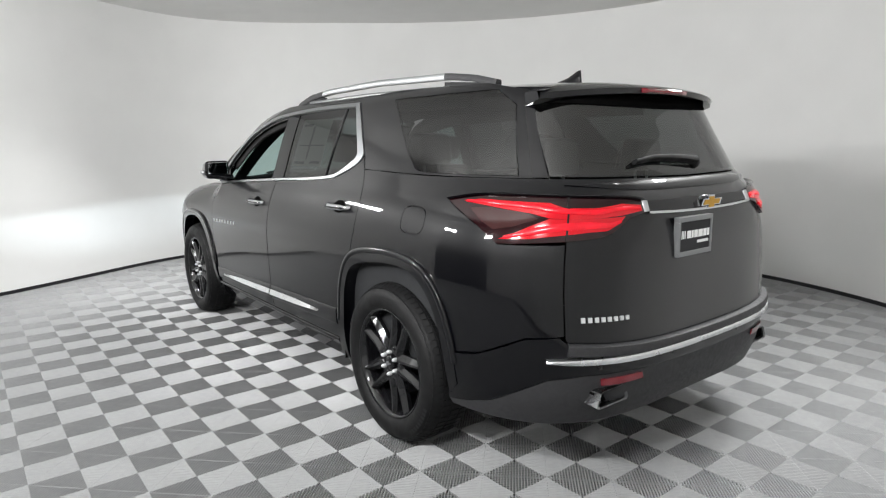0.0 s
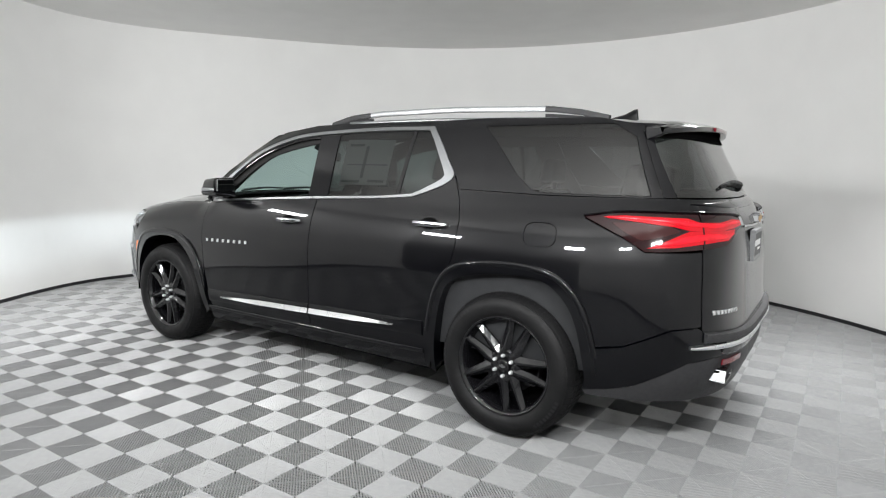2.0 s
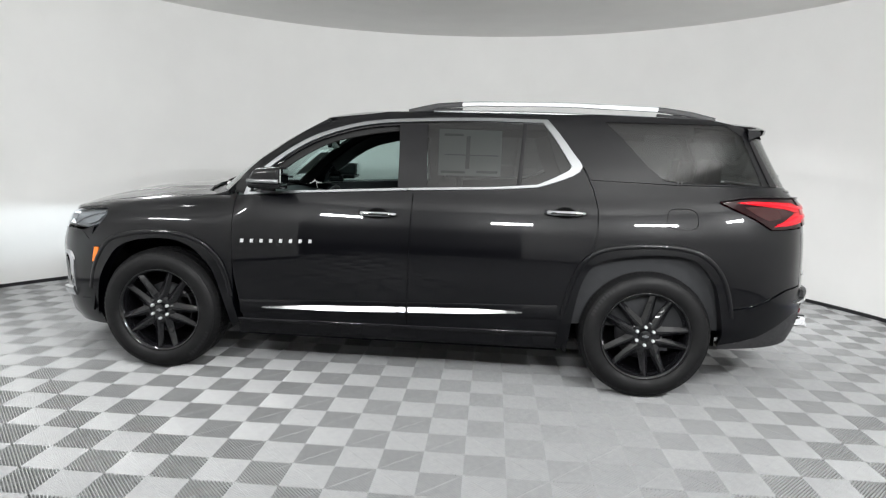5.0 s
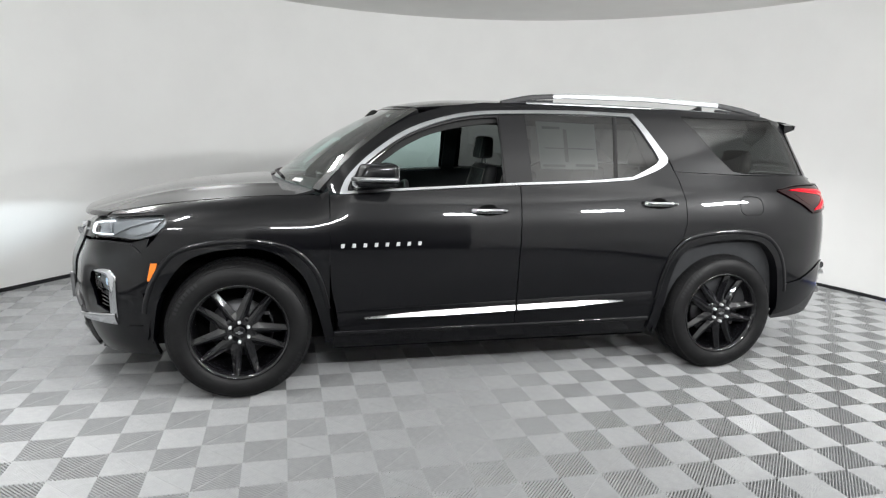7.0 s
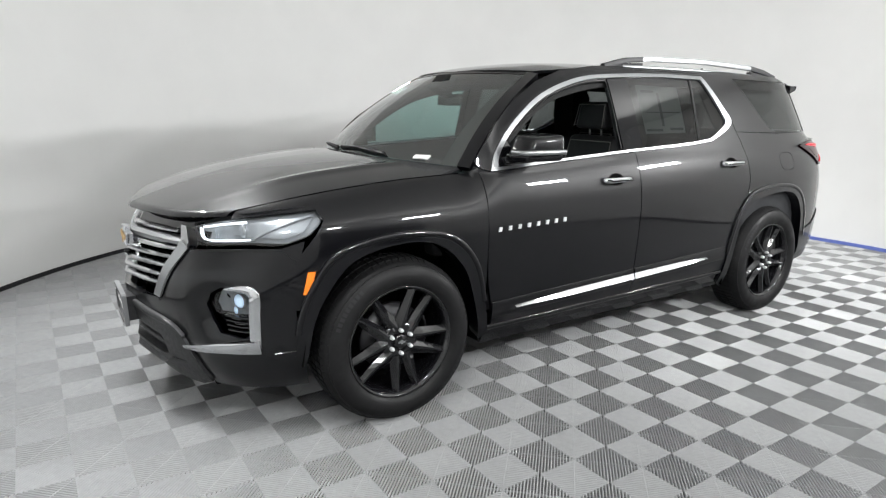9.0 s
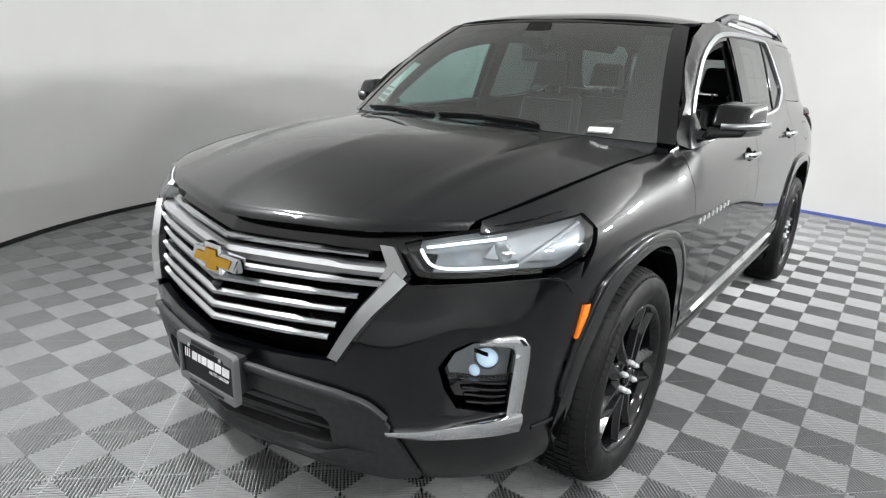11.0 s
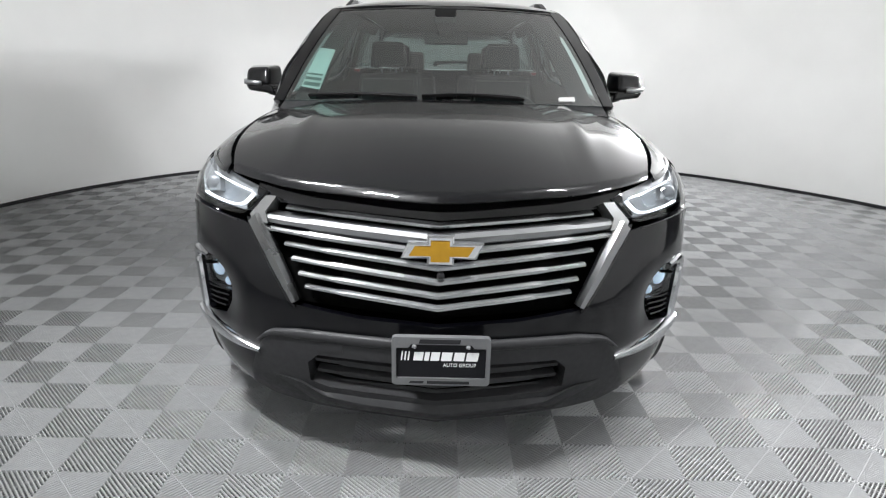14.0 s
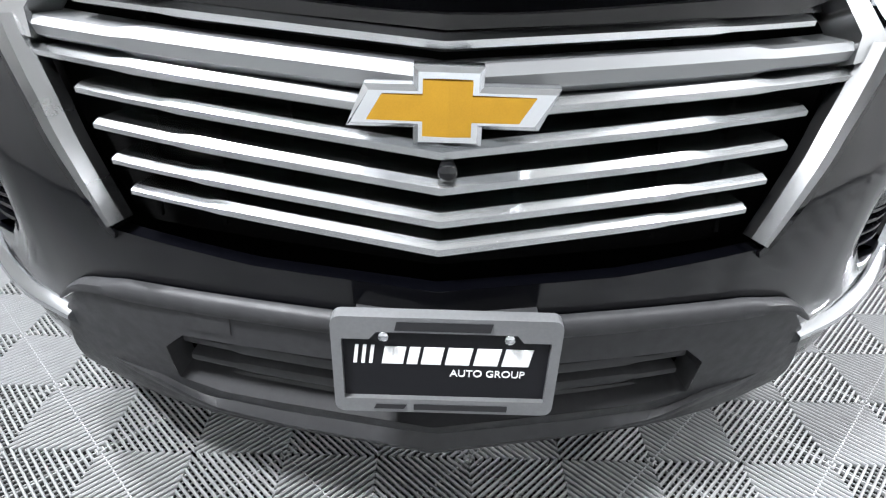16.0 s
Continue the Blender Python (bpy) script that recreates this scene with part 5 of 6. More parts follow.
# lamps
LAMP = smooth_line([(1.355, 1.202), (1.16, 1.226), (0.98, 1.228), (0.85, 1.227), (0.55, 1.216), (0.44, 1.204)]) + [(0.435, 1.165), (0.52, 1.150), (0.60, 1.10), (0.65, 1.084), (0.79, 1.072), (1.0, 1.058), (1.062, 1.056), (1.16, 1.115)]
LAMP = [tuple(p) for p in LAMP]
for s in SIDES:
    o = mir(LAMP, s)
    lamp = patch("tail_lamp", tail, o, SMOKE, car, "smoked tail lamp with glowing red bars", flip=-1, depth=0.03, lift=0.012, grid=0.025)
    patch("light_bar", tail, mir([(1.26, 1.203), (1.16, 1.213), (0.86, 1.206), (0.80, 1.190), (0.68, 1.188), (0.56, 1.200), (0.46, 1.192), (0.455, 1.172), (0.56, 1.160), (0.66, 1.1525), (0.78, 1.1505), (0.86, 1.154), (0.93, 1.170), (1.10, 1.188)], s), RED_MID, lamp, "red light bar", flip=-1, lift=0.0145, depth=0.004, grid=0.02)
    patch("light_bar", tail, mir([(1.055, 1.072), (1.0, 1.092), (0.93, 1.124), (0.86, 1.152), (0.78, 1.150), (0.66, 1.152), (0.545, 1.156), (0.58, 1.128), (0.63, 1.106), (0.70, 1.104), (0.84, 1.090), (0.93, 1.078)], s), RED_MID, lamp, "red light bar", flip=-1, lift=0.0145, depth=0.004, grid=0.02)
    patch("clear_lens", tail, mir([(1.22, 1.180), (1.10, 1.185), (0.95, 1.172), (0.90, 1.150), (1.0, 1.120), (1.08, 1.105), (1.15, 1.135)], s), CLEAR, lamp, "clear grey lens", flip=-1, lift=0.0135, depth=0.002, grid=0.02)
    molding("light_core", tail, mir([(1.24, 1.203), (1.10, 1.202), (0.93, 1.194), (0.84, 1.182), (0.68, 1.174), (0.56, 1.184), (0.47, 1.182)], s), lambda t: 0.010 + 0.012 * math.sin(math.pi * t), 0.006, RED, lamp, "glowing red light guide", flip=-1, lift=0.013)
    molding("light_core", tail, mir([(1.03, 1.080), (0.93, 1.101), (0.84, 1.119), (0.72, 1.128), (0.62, 1.128), (0.57, 1.138)], s), lambda t: 0.012 + 0.018 * math.sin(math.pi * t), 0.006, RED, lamp, "glowing red light guide", flip=-1, lift=0.013)
    patch("lamp_seam", tail, mir([(0.785, 1.072), (0.785, 1.228), (0.792, 1.228), (0.792, 1.072)], s), GLOSS, lamp, "dark seam between the lamp halves", flip=-1, lift=0.0165, depth=0.006)
    molding("lamp_edge", tail, mir([(1.36, 1.205), (1.16, 1.231), (0.85, 1.231), (0.55, 1.221), (0.44, 1.208)], s), 0.008, 0.016, GLOSS, lamp, flip=-1, lift=0.008)
    molding("lamp_end", tail, mir([(0.432, 1.206), (0.425, 1.166)], s), 0.034, 0.016, CHROME, lamp, "bright chrome end piece", flip=-1, lift=0.002, curved=False)
patch("tail_trim", tail, both([(0.41, 1.204), (0.405, 1.170), (0.001, 1.158)])[:3] + [(-0.405, 1.170), (-0.41, 1.204), (0.001, 1.206)], GLOSS, tailgate, "gloss black trim between the lamps", flip=-1, lift=0.010)
molding("tail_bar", tail, [(-0.42, 1.163), (-0.2, 1.156), (0, 1.154), (0.2, 1.156), (0.42, 1.163)], 0.014, 0.018, CHROME, tailgate, "thin bright chrome bar", flip=-1, lift=0.004)
bm = bmesh.new()
for pts, x, name in ((CROSS, -2.587, "out"),):
    vs = [bm.verts.new((x, -y * 0.72 - 0.03, 1.184 + z * 0.72)) for y, z in pts]
    bm.faces.new(vs)
    up = bmesh.ops.extrude_face_region(bm, geom=bm.faces[:])["geom"]
    bmesh.ops.translate(bm, vec=(0.03, 0, 0), verts=[v for v in up if isinstance(v, bmesh.types.BMVert)])
bmesh.ops.recalc_face_normals(bm, faces=bm.faces[:])
rear_badge = part("rear_badge", bm, CHROME, tailgate, "chrome-edged golden badge", smooth=False)
bm = bmesh.new()
bm.faces.new([bm.verts.new((-2.589, -y * 0.58 - 0.03, 1.184 + z * 0.56)) for y, z in CROSS])
bmesh.ops.recalc_face_normals(bm, faces=bm.faces[:])
part("badge_fill", bm, GOLD, rear_badge, "golden inlay", smooth=False)
TAILPIPE = material("dull_exhaust_chrome", (0.17, 0.172, 0.176), 0.3, 1.0, wear=0.1, scale=60)
# plate
FRAME = material("silver_plate_frame", (0.19, 0.195, 0.20), 0.35, 0.3)
rear_plate = part("rear_dealer_plate", box(bmesh.new(), -2.600, -2.592, -0.012, 0.228, 0.985, 1.122), PLATE_BLACK, car, "black dealer plate in a grey frame on the tailgate", smooth=False)
for b in ((-0.020, 0.236, 1.115, 1.135), (-0.020, 0.236, 0.972, 0.992), (-0.020, -0.006, 0.992, 1.115), (0.222, 0.236, 0.992, 1.115)):
    part("plate_frame", box(bmesh.new(), -2.604, -2.578, b[0], b[1], b[2], b[3], bevel=0.002), FRAME, rear_plate, "silver-grey plastic frame side", smooth=False)
for k in range(3):
    part("plate_stripe", box(bmesh.new(), -2.6015, -2.6, 0.205 - 0.011 * k, 0.21 - 0.011 * k, 1.045, 1.078), WHITE, rear_plate, "white stripe", smooth=False)
for y0, y1 in ((0.142, 0.17), (0.122, 0.136), (0.09, 0.116), (0.052, 0.084), (0.022, 0.046), (0.0, 0.016)):
    part("plate_bar", box(bmesh.new(), -2.6015, -2.6, y0, y1, 1.045, 1.076), WHITE, rear_plate, "white bar of print", smooth=False)
part("plate_bar", box(bmesh.new(), -2.6015, -2.6, 0.005, 0.09, 1.02, 1.032), WHITE, rear_plate, "white bar of print", smooth=False)
# model badge: eight plain bars
for k in range(8):
    a = 0.725 - 0.0275 * k
    patch("badge_bar", tail, [(a, 0.766 - 0.0005 * k), (a, 0.786 - 0.001 * k), (a - 0.016, 0.786 - 0.001 * k), (a - 0.016, 0.766 - 0.0005 * k)], BADGE, tailgate, "small bright badge bar", flip=-1, lift=0.006, depth=0.006)
# bumper
UP = [(1.30, 0.568), (1.15, 0.598), (0.94, 0.693), (0.81, 0.709), (0.768, 0.675), (0.55, 0.657), (0.214, 0.645), (0.001, 0.643)]
LOW = [(0.001, 0.545), (0.3, 0.55), (0.55, 0.560), (0.72, 0.561), (0.857, 0.54), (0.95, 0.49), (1.089, 0.41), (1.2, 0.376), (1.32, 0.352)]
rear_bumper = patch("rear_bumper", tail, UP + [(-a, z) for a, z in UP[::-1]] + [(-a, z) for a, z in LOW[::-1]] + LOW, PAINT, car, "glossy black rear bumper", flip=-1, lift=0.008, depth=0.03, grid=0.03)
UNDER = LOW[::-1] + [(-a, z) for a, z in LOW] + [(-1.30, 0.325), (-1.0, 0.335), (-0.75, 0.345), (-0.4, 0.355), (0.001, 0.36), (0.4, 0.355), (0.75, 0.345), (1.0, 0.335), (1.30, 0.325)]
under = patch("rear_valance", tail, [(a, z - 0.004) if k < 18 else (a, z) for k, (a, z) in enumerate(UNDER)], PLASTIC, car, "matt black plastic lower rear bumper", flip=-1, lift=0.004, depth=0.05, grid=0.03)
molding("bumper_step", tail, [(-0.78, 0.662), (-0.4, 0.642), (0, 0.634), (0.4, 0.642), (0.78, 0.662)], 0.05, 0.03, PLASTIC, rear_bumper, "black step pad", flip=-1)
molding("bumper_strip", tail, [(-0.86, 0.618), (-0.7, 0.619), (-0.4, 0.614), (0, 0.61), (0.4, 0.614), (0.7, 0.619), (0.86, 0.618)], lambda t: 0.012 + 0.02 * min(1, 12 * t, 12 * (1 - t)), 0.026, STRIP, rear_bumper, "bright chrome strip", flip=-1, lift=0.006)
for s in SIDES:
    patch("reflector", tail, mir([(0.648, 0.514), (0.652, 0.541), (0.452, 0.541), (0.442, 0.513), (0.55, 0.511)], s), RED_DARK, under, "dark red reflector", flip=-1, lift=0.012, depth=0.006)
    for a in (0.66, 0.264):
        p = tail(s * a, 0.588)
        part("parking_sensor", lathe(bmesh.new(), [(-0.004, 0.011), (0.012, 0.011), (0.013, 0.008)], 16, axis="x", at=p, side=-1, close=True), GLOSS, rear_bumper, "small round parking sensor")
    # exhaust outlet: a flat bright tube
    bm = bmesh.new()
    rows = []
    for x, grow in ((-2.46, 0.88), (-2.57, 0.97), (-2.612, 1.0), (-2.609, 0.86), (-2.55, 0.80)):
        sec = [(-0.105, -0.038), (0.085, -0.038), (0.100, -0.028), (0.075, 0.034), (0.060, 0.042), (-0.080, 0.042), (-0.092, 0.034), (-0.110, -0.028)]
        rows.append([bm.verts.new((x + (0.032 if s > 0 else 0.05), s * (0.602 + y * grow * 0.92), 0.466 + z * grow * 0.86)) for y, z in sec])
    for a, b in zip(rows, rows[1:]):
        for i in range(8):
            bm.faces.new([a[i], a[(i + 1) % 8], b[(i + 1) % 8], b[i]])
    bmesh.ops.recalc_face_normals(bm, faces=bm.faces[:])
    tip = part("exhaust", bm, TAILPIPE, car, "bright chrome flat exhaust outlet", smooth=False)
    part("exhaust_inside", box(bmesh.new(), -2.55, -2.45, s * 0.60 - 0.075, s * 0.60 + 0.075, 0.444, 0.49), DARK, tip, smooth=False)


# ---- fittings on the sides and the roof ----
MIRROR = material("mirror_glass", (0.85, 0.86, 0.87), 0.02, 1.0)


def rounded(points, bevel=0.02, segs=3):
    """A solid through eight corners (front four then back four), with rounded edges."""
    bm = bmesh.new()
    v = [bm.verts.new(p) for p in points]
    for f in ((0, 1, 2, 3), (7, 6, 5, 4), (0, 4, 5, 1), (1, 5, 6, 2), (2, 6, 7, 3), (3, 7, 4, 0)):
        bm.faces.new([v[i] for i in f])
    bmesh.ops.recalc_face_normals(bm, faces=bm.faces[:])
    bmesh.ops.bevel(bm, geom=bm.edges[:], offset=bevel, segments=segs, profile=0.6, affect="EDGES")
    return bm


for s in SIDES:
    S, F = side(s), -s
    # door handles
    for x0, x1, z, holder in ((0.235, 0.0, 1.068, "front_door"), (-0.90, -1.145, 1.115, "rear_door")):
        door_ob = [o for o in car.children if o.name.startswith(holder) and (o.data.vertices[0].co.y > 0) == (s > 0)][0]
        mid = (x0 + x1) / 2 + 0.005
        # no hollow here: a flat dark ellipse gives the recess its shade
        patch("handle_cup", S, [(mid + 0.062 * math.cos(a), z + 0.034 * math.sin(a)) for a in np.linspace(0, 2 * math.pi, 24, endpoint=False)], DARK, door_ob, "flat dark patch that stands for the shaded recess behind the handle", flip=F, lift=0.0015, depth=0)
        bm = bmesh.new()
        path, ups = [], []
        for t in np.linspace(0, 1, 15):
            x = x0 + (x1 - x0) * t
            bow = 0.034 * min(1, 5 * t, 5 * (1 - t)) ** 0.6
            path.append((x, s * (side_y(x, z) + bow), z))
            ups.append((0, 0, 1))
        sweep(bm, path, lambda t: [(0.010 * p, (0.016 if t < 0.85 else 0.012) * q) for p, q in oval(1, 1, 12)], ups)
        part("handle", bm, CHROME, door_ob, "bright chrome door handle")
        bm = bmesh.new()
        sweep(bm, [(x0 + (x1 - x0) * t, s * (side_y(x0 + (x1 - x0) * t, z) + 0.045), z - 0.002) for t in np.linspace(0.12, 0.88, 7)], oval(0.0025, 0.004, 8), [(0, 0, 1)] * 7)
        part("handle_line", bm, GLOSS, door_ob)
    door_ob = [o for o in car.children if o.name.startswith("front_door") and (o.data.vertices[0].co.y > 0) == (s > 0)][0]
    # badge: eight small plain bars
    for k in range(8):
        x = 0.985 - 0.0625 * k
        z = 0.858 + 0.0018 * k
        lo, hi = (x, x - 0.019)
        patch("badge_bar", S, [(lo, z), (lo - 0.003, z + 0.022), (hi - 0.003, z + 0.022), (hi, z)], BADGE, door_ob, "small bright badge bar", flip=F, lift=0.006, depth=0.006, grid=0.1)
    # door mirror
    bm = rounded([(0.925, s * 0.925, 1.235), (0.895, s * 1.06, 1.245), (0.855, s * 1.058, 1.318), (0.885, s * 0.935, 1.328), (0.695, s * 0.905, 1.225), (0.69, s * 1.092, 1.235), (0.69, s * 1.088, 1.335), (0.695, s * 0.915, 1.338)], 0.026)
    mirror = part("door_mirror", bm, PAINT, car, "glossy black door mirror with a silver strip")
    bm = rounded([(0.925, s * 0.90, 1.188), (0.895, s * 1.045, 1.205), (0.90, s * 1.06, 1.236), (0.925, s * 0.92, 1.24), (0.70, s * 0.885, 1.195), (0.695, s * 1.078, 1.205), (0.69, s * 1.09, 1.236), (0.70, s * 0.905, 1.235)], 0.014)
    part("mirror_foot", bm, GLOSS, mirror, "black lower shell")
    bm = bmesh.new()
    sweep(bm, [(0.926, s * 0.97, 1.243), (0.902, s * 1.04, 1.246), (0.845, s * 1.078, 1.249), (0.76, s * 1.095, 1.25), (0.69, s * 1.10, 1.25)], [(-0.006, -0.012), (0.004, -0.012), (0.006, 0), (0.004, 0.012), (-0.006, 0.012)], [(0, 0, 1)] * 5)
    part("mirror_strip", bm, SATIN, mirror, "silver strip with the turn signal")
    part("mirror_glass", rounded([(0.69, s * 0.93, 1.235), (0.69, s * 1.076, 1.24), (0.69, s * 1.071, 1.322), (0.69, s * 0.935, 1.325), (0.682, s * 0.93, 1.235), (0.682, s * 1.076, 1.24), (0.682, s * 1.071, 1.322), (0.682, s * 0.935, 1.325)], 0.003, 1), MIRROR, mirror, "mirror glass", smooth=False)
    part("mirror_arm", rounded([(0.93, s * 0.85, 1.165), (0.90, s * 0.95, 1.19), (0.90, s * 0.95, 1.215), (0.93, s * 0.85, 1.22), (0.79, s * 0.85, 1.165), (0.79, s * 0.95, 1.19), (0.79, s * 0.95, 1.215), (0.79, s * 0.85, 1.225)], 0.012), GLOSS, mirror, "black mirror arm")
    patch("mirror_corner", S, [(0.945, 1.178), (0.925, 1.228), (0.86, 1.30), (0.80, 1.20), (0.80, 1.188)], GLOSS, door_ob, "black triangle before the window", flip=F, lift=-0.003, depth=0.01)
    # roof rail
    def rail_z(x):
        return float(np.interp(x, [-1.93, -1.78, -1.6, -1.0, -0.45, -0.2, -0.02], [1.70, 1.734, 1.757, 1.773, 1.766, 1.747, 1.705]))

    def rail_y(x):
        return s * float(np.interp(x, [-1.95, -1.0, 0.0], [0.605, 0.635, 0.64]))

    def rail(name, x0, x1, mat, label, parent, n=14):
        pts = [(x, rail_y(x), rail_z(x)) for x in np.linspace(x0, x1, n)]
        bm = bmesh.new()
        sweep(bm, pts, lambda t: [(-0.016, -0.017), (0.016, -0.017), (0.019, 0.0), (0.013, 0.014), (-0.013, 0.014), (-0.019, 0.0)], [(0, 0, 1)] * n)
        ob = part(name, bm, mat, parent, label)
        ob.data.set_sharp_from_angle(angle=radians(45))
        return ob

    r = rail("roof_rail", -0.36, -1.58, SATIN, "satin silver roof rail with black ends", car)
    for x0, x1 in ((-0.02, -0.362), (-1.578, -1.93)):
        rail("rail_end", x0, x1, PLASTIC, "black rail end", r, 8)
        m = (x0 + x1) / 2
        bm = bmesh.new()
        lo = [(x, rail_y(x), (rail_z(x) + roof_z(x, 0.63)) / 2 - 0.006) for x in np.linspace(x0, x1, 8)]
        sweep(bm, lo, [(-0.014, -0.03), (0.014, -0.03), (0.014, 0.012), (-0.014, 0.012)], [(0, 0, 1)] * 8)
        part("rail_foot", bm, PLASTIC, r, "black rail foot")
    bm = bmesh.new()
    sweep(bm, [(x, rail_y(x) + s * 0.006, roof_z(x, 0.64) + 0.012) for x in np.linspace(-0.18, -1.70, 12)], [(-0.012, -0.012), (0.012, -0.012), (0.012, 0.010), (-0.012, 0.012)], [(0, 0, 1)] * 12)
    part("rail_base", bm, SATIN, r, "satin silver base strip")
# antenna fin
bm = bmesh.new()
rows = []
for x, w, h in ((-1.68, 0.004, 0.004), (-1.74, 0.022, 0.02), (-1.82, 0.028, 0.042), (-1.875, 0.02, 0.072), (-1.895, 0.008, 0.076), (-1.90, 0.012, 0.03), (-1.905, 0.016, 0.0)):
    b = roof_z(x, 0) - 0.004
    rows.append([bm.verts.new((x, 0.02 + y * w, b + z * h)) for y, z in ((-1, 0), (-0.6, 0.5), (-0.15, 1), (0.15, 1), (0.6, 0.5), (1, 0))])
for a, b in zip(rows, rows[1:]):
    for i in range(5):
        bm.faces.new([a[i], a[i + 1], b[i + 1], b[i]])
bmesh.ops.recalc_face_normals(bm, faces=bm.faces[:])
part("antenna", bm, PAINT, car, "glossy black shark-fin antenna")


# ---- the cabin ----
LEATHER = material("black_leather", (0.028, 0.028, 0.030), 0.42, grain=0.3, scale=300, bump=0.25, wear=0.06, spec=0.25)
STITCH = material("pale_piping", (0.16, 0.155, 0.145), 0.6)
TRIMGREY = material("charcoal_cabin_plastic", (0.035, 0.036, 0.038), 0.6, grain=0.2, scale=300, bump=0.15, spec=0.05)
LINER = material("dark_headlining", (0.03, 0.03, 0.03), 0.9, grain=0.2, scale=80, spec=0.05)
PAPER = material("printed_paper", (0.70, 0.74, 0.71), 0.6, grain=0.05, scale=20)
PRINT = material("paper_print", (0.10, 0.13, 0.12), 0.6)

patch("headlining", lambda x, y: (x, y, roof_z(x, y) - 0.045), [(0.50, -0.58), (0.50, 0.58), (-2.1, 0.56), (-2.1, -0.56)], LINER, car, "dark headlining", depth=0)
for s in SIDES:
    patch("door_lining", side(s), [(1.0, 0.42), (-2.15, 0.42), (-2.15, 1.28), (-1.15, 1.29), (-0.9, 1.235), (0.95, 1.135)], TRIMGREY, car, "charcoal inner door panels", flip=-s, lift=-0.055, depth=0)
    molding("door_top", side(s), [(0.90, 1.14), (0.3, 1.175), (-0.3, 1.205), (-0.85, 1.235)], 0.07, 0.012, TRIMGREY, car, "charcoal window sill", flip=-s, lift=-0.04)
    molding("pillar_lining", side(s), [(-0.06, 1.2), (-0.06, 1.63)], 0.11, 0.012, TRIMGREY, car, "charcoal pillar lining", flip=-s, lift=-0.05)
    molding("pillar_lining", side(s), [(-1.16, 1.25), (-1.06, 1.45), (-1.0, 1.64)], 0.20, 0.012, TRIMGREY, car, "charcoal pillar lining", flip=-s, lift=-0.05)
    molding("roof_lining", side(s), [(0.86, 1.31), (0.60, 1.49), (0.35, 1.585), (-0.1, 1.65), (-0.9, 1.665), (-1.8, 1.66)], 0.09, 0.012, LINER, car, "dark roof edge lining", flip=-s, lift=-0.045)


def seat(x, y, wide=0.5, scale=1.0):
    """A leather seat facing +x with its headrest and pale piping."""
    w = wide / 2
    k = scale
    base = part("seat", rounded([(x + 0.30, y - w, 0.56), (x + 0.30, y + w, 0.56), (x + 0.30, y + w, 0.70), (x + 0.30, y - w, 0.70), (x - 0.22, y - w, 0.52), (x - 0.22, y + w, 0.52), (x - 0.22, y + w, 0.66), (x - 0.22, y - w, 0.66)], 0.05, 4), LEATHER, car, "black leather seat with pale piping")
    top = 1.29 * k
    part("backrest", rounded([(x - 0.12, y - w, 0.64), (x - 0.12, y + w, 0.64), (x - 0.27, y + w * 0.82, top), (x - 0.27, y - w * 0.82, top), (x - 0.26, y - w, 0.62), (x - 0.26, y + w, 0.62), (x - 0.37, y + w * 0.80, top - 0.01), (x - 0.37, y - w * 0.80, top - 0.01)], 0.045, 4), LEATHER, base, "black leather backrest")
    part("headrest", rounded([(x - 0.235, y - 0.13, top + 0.035), (x - 0.235, y + 0.13, top + 0.035), (x - 0.265, y + 0.115, top + 0.215), (x - 0.265, y - 0.115, top + 0.215), (x - 0.345, y - 0.13, top + 0.04), (x - 0.345, y + 0.13, top + 0.04), (x - 0.35, y + 0.11, top + 0.20), (x - 0.35, y - 0.11, top + 0.20)], 0.035, 4), LEATHER, base, "black leather headrest")
    for dy in (-0.05, 0.05):
        bm = bmesh.new()
        sweep(bm, [(x - 0.31, y + dy, top - 0.03), (x - 0.30, y + dy, top + 0.06)], oval(0.007, 0.007, 8), [(1, 0, 0)] * 2)
        part("headrest_post", bm, STEEL, base)
    bm = bmesh.new()
    line = [(x - 0.118 - 0.15 * t, y + q * (w * (1 - 0.18 * t) - 0.03), 0.70 + (top - 0.70) * t) for q, ts in ((-1, np.linspace(0.2, 0.93, 8)), (1, np.linspace(0.93, 0.2, 8))) for t in ts]
    sweep(bm, line, oval(0.0035, 0.0035, 6), [(1, 0, 0.2)] * len(line))
    part("piping", bm, STITCH, base, "pale piping")
    bm = bmesh.new()
    line = [(x - 0.228 - 0.03 * t, y + q * (0.122 - 0.012 * t), top + 0.05 + 0.15 * t) for q, ts in ((-1, np.linspace(0.0, 0.95, 6)), (1, np.linspace(0.95, 0.0, 6))) for t in ts]
    sweep(bm, line, oval(0.003, 0.003, 6), [(1, 0, 0.2)] * len(line))
    part("piping", bm, STITCH, base, "pale piping")


seat(0.05, 0.40)
seat(0.05, -0.40)
seat(-0.88, 0.42)
seat(-0.88, -0.42)
seat(-1.72, 0.33, 0.55, 0.97)
seat(-1.72, -0.33, 0.55, 0.97)

dash = part("dashboard", rounded([(1.22, -0.74, 0.70), (1.22, 0.74, 0.70), (1.20, 0.74, 1.14), (1.20, -0.74, 1.14), (0.78, -0.76, 0.72), (0.78, 0.76, 0.72), (0.72, 0.76, 1.075), (0.72, -0.76, 1.075)], 0.05, 4), TRIMGREY, car, "charcoal dashboard")
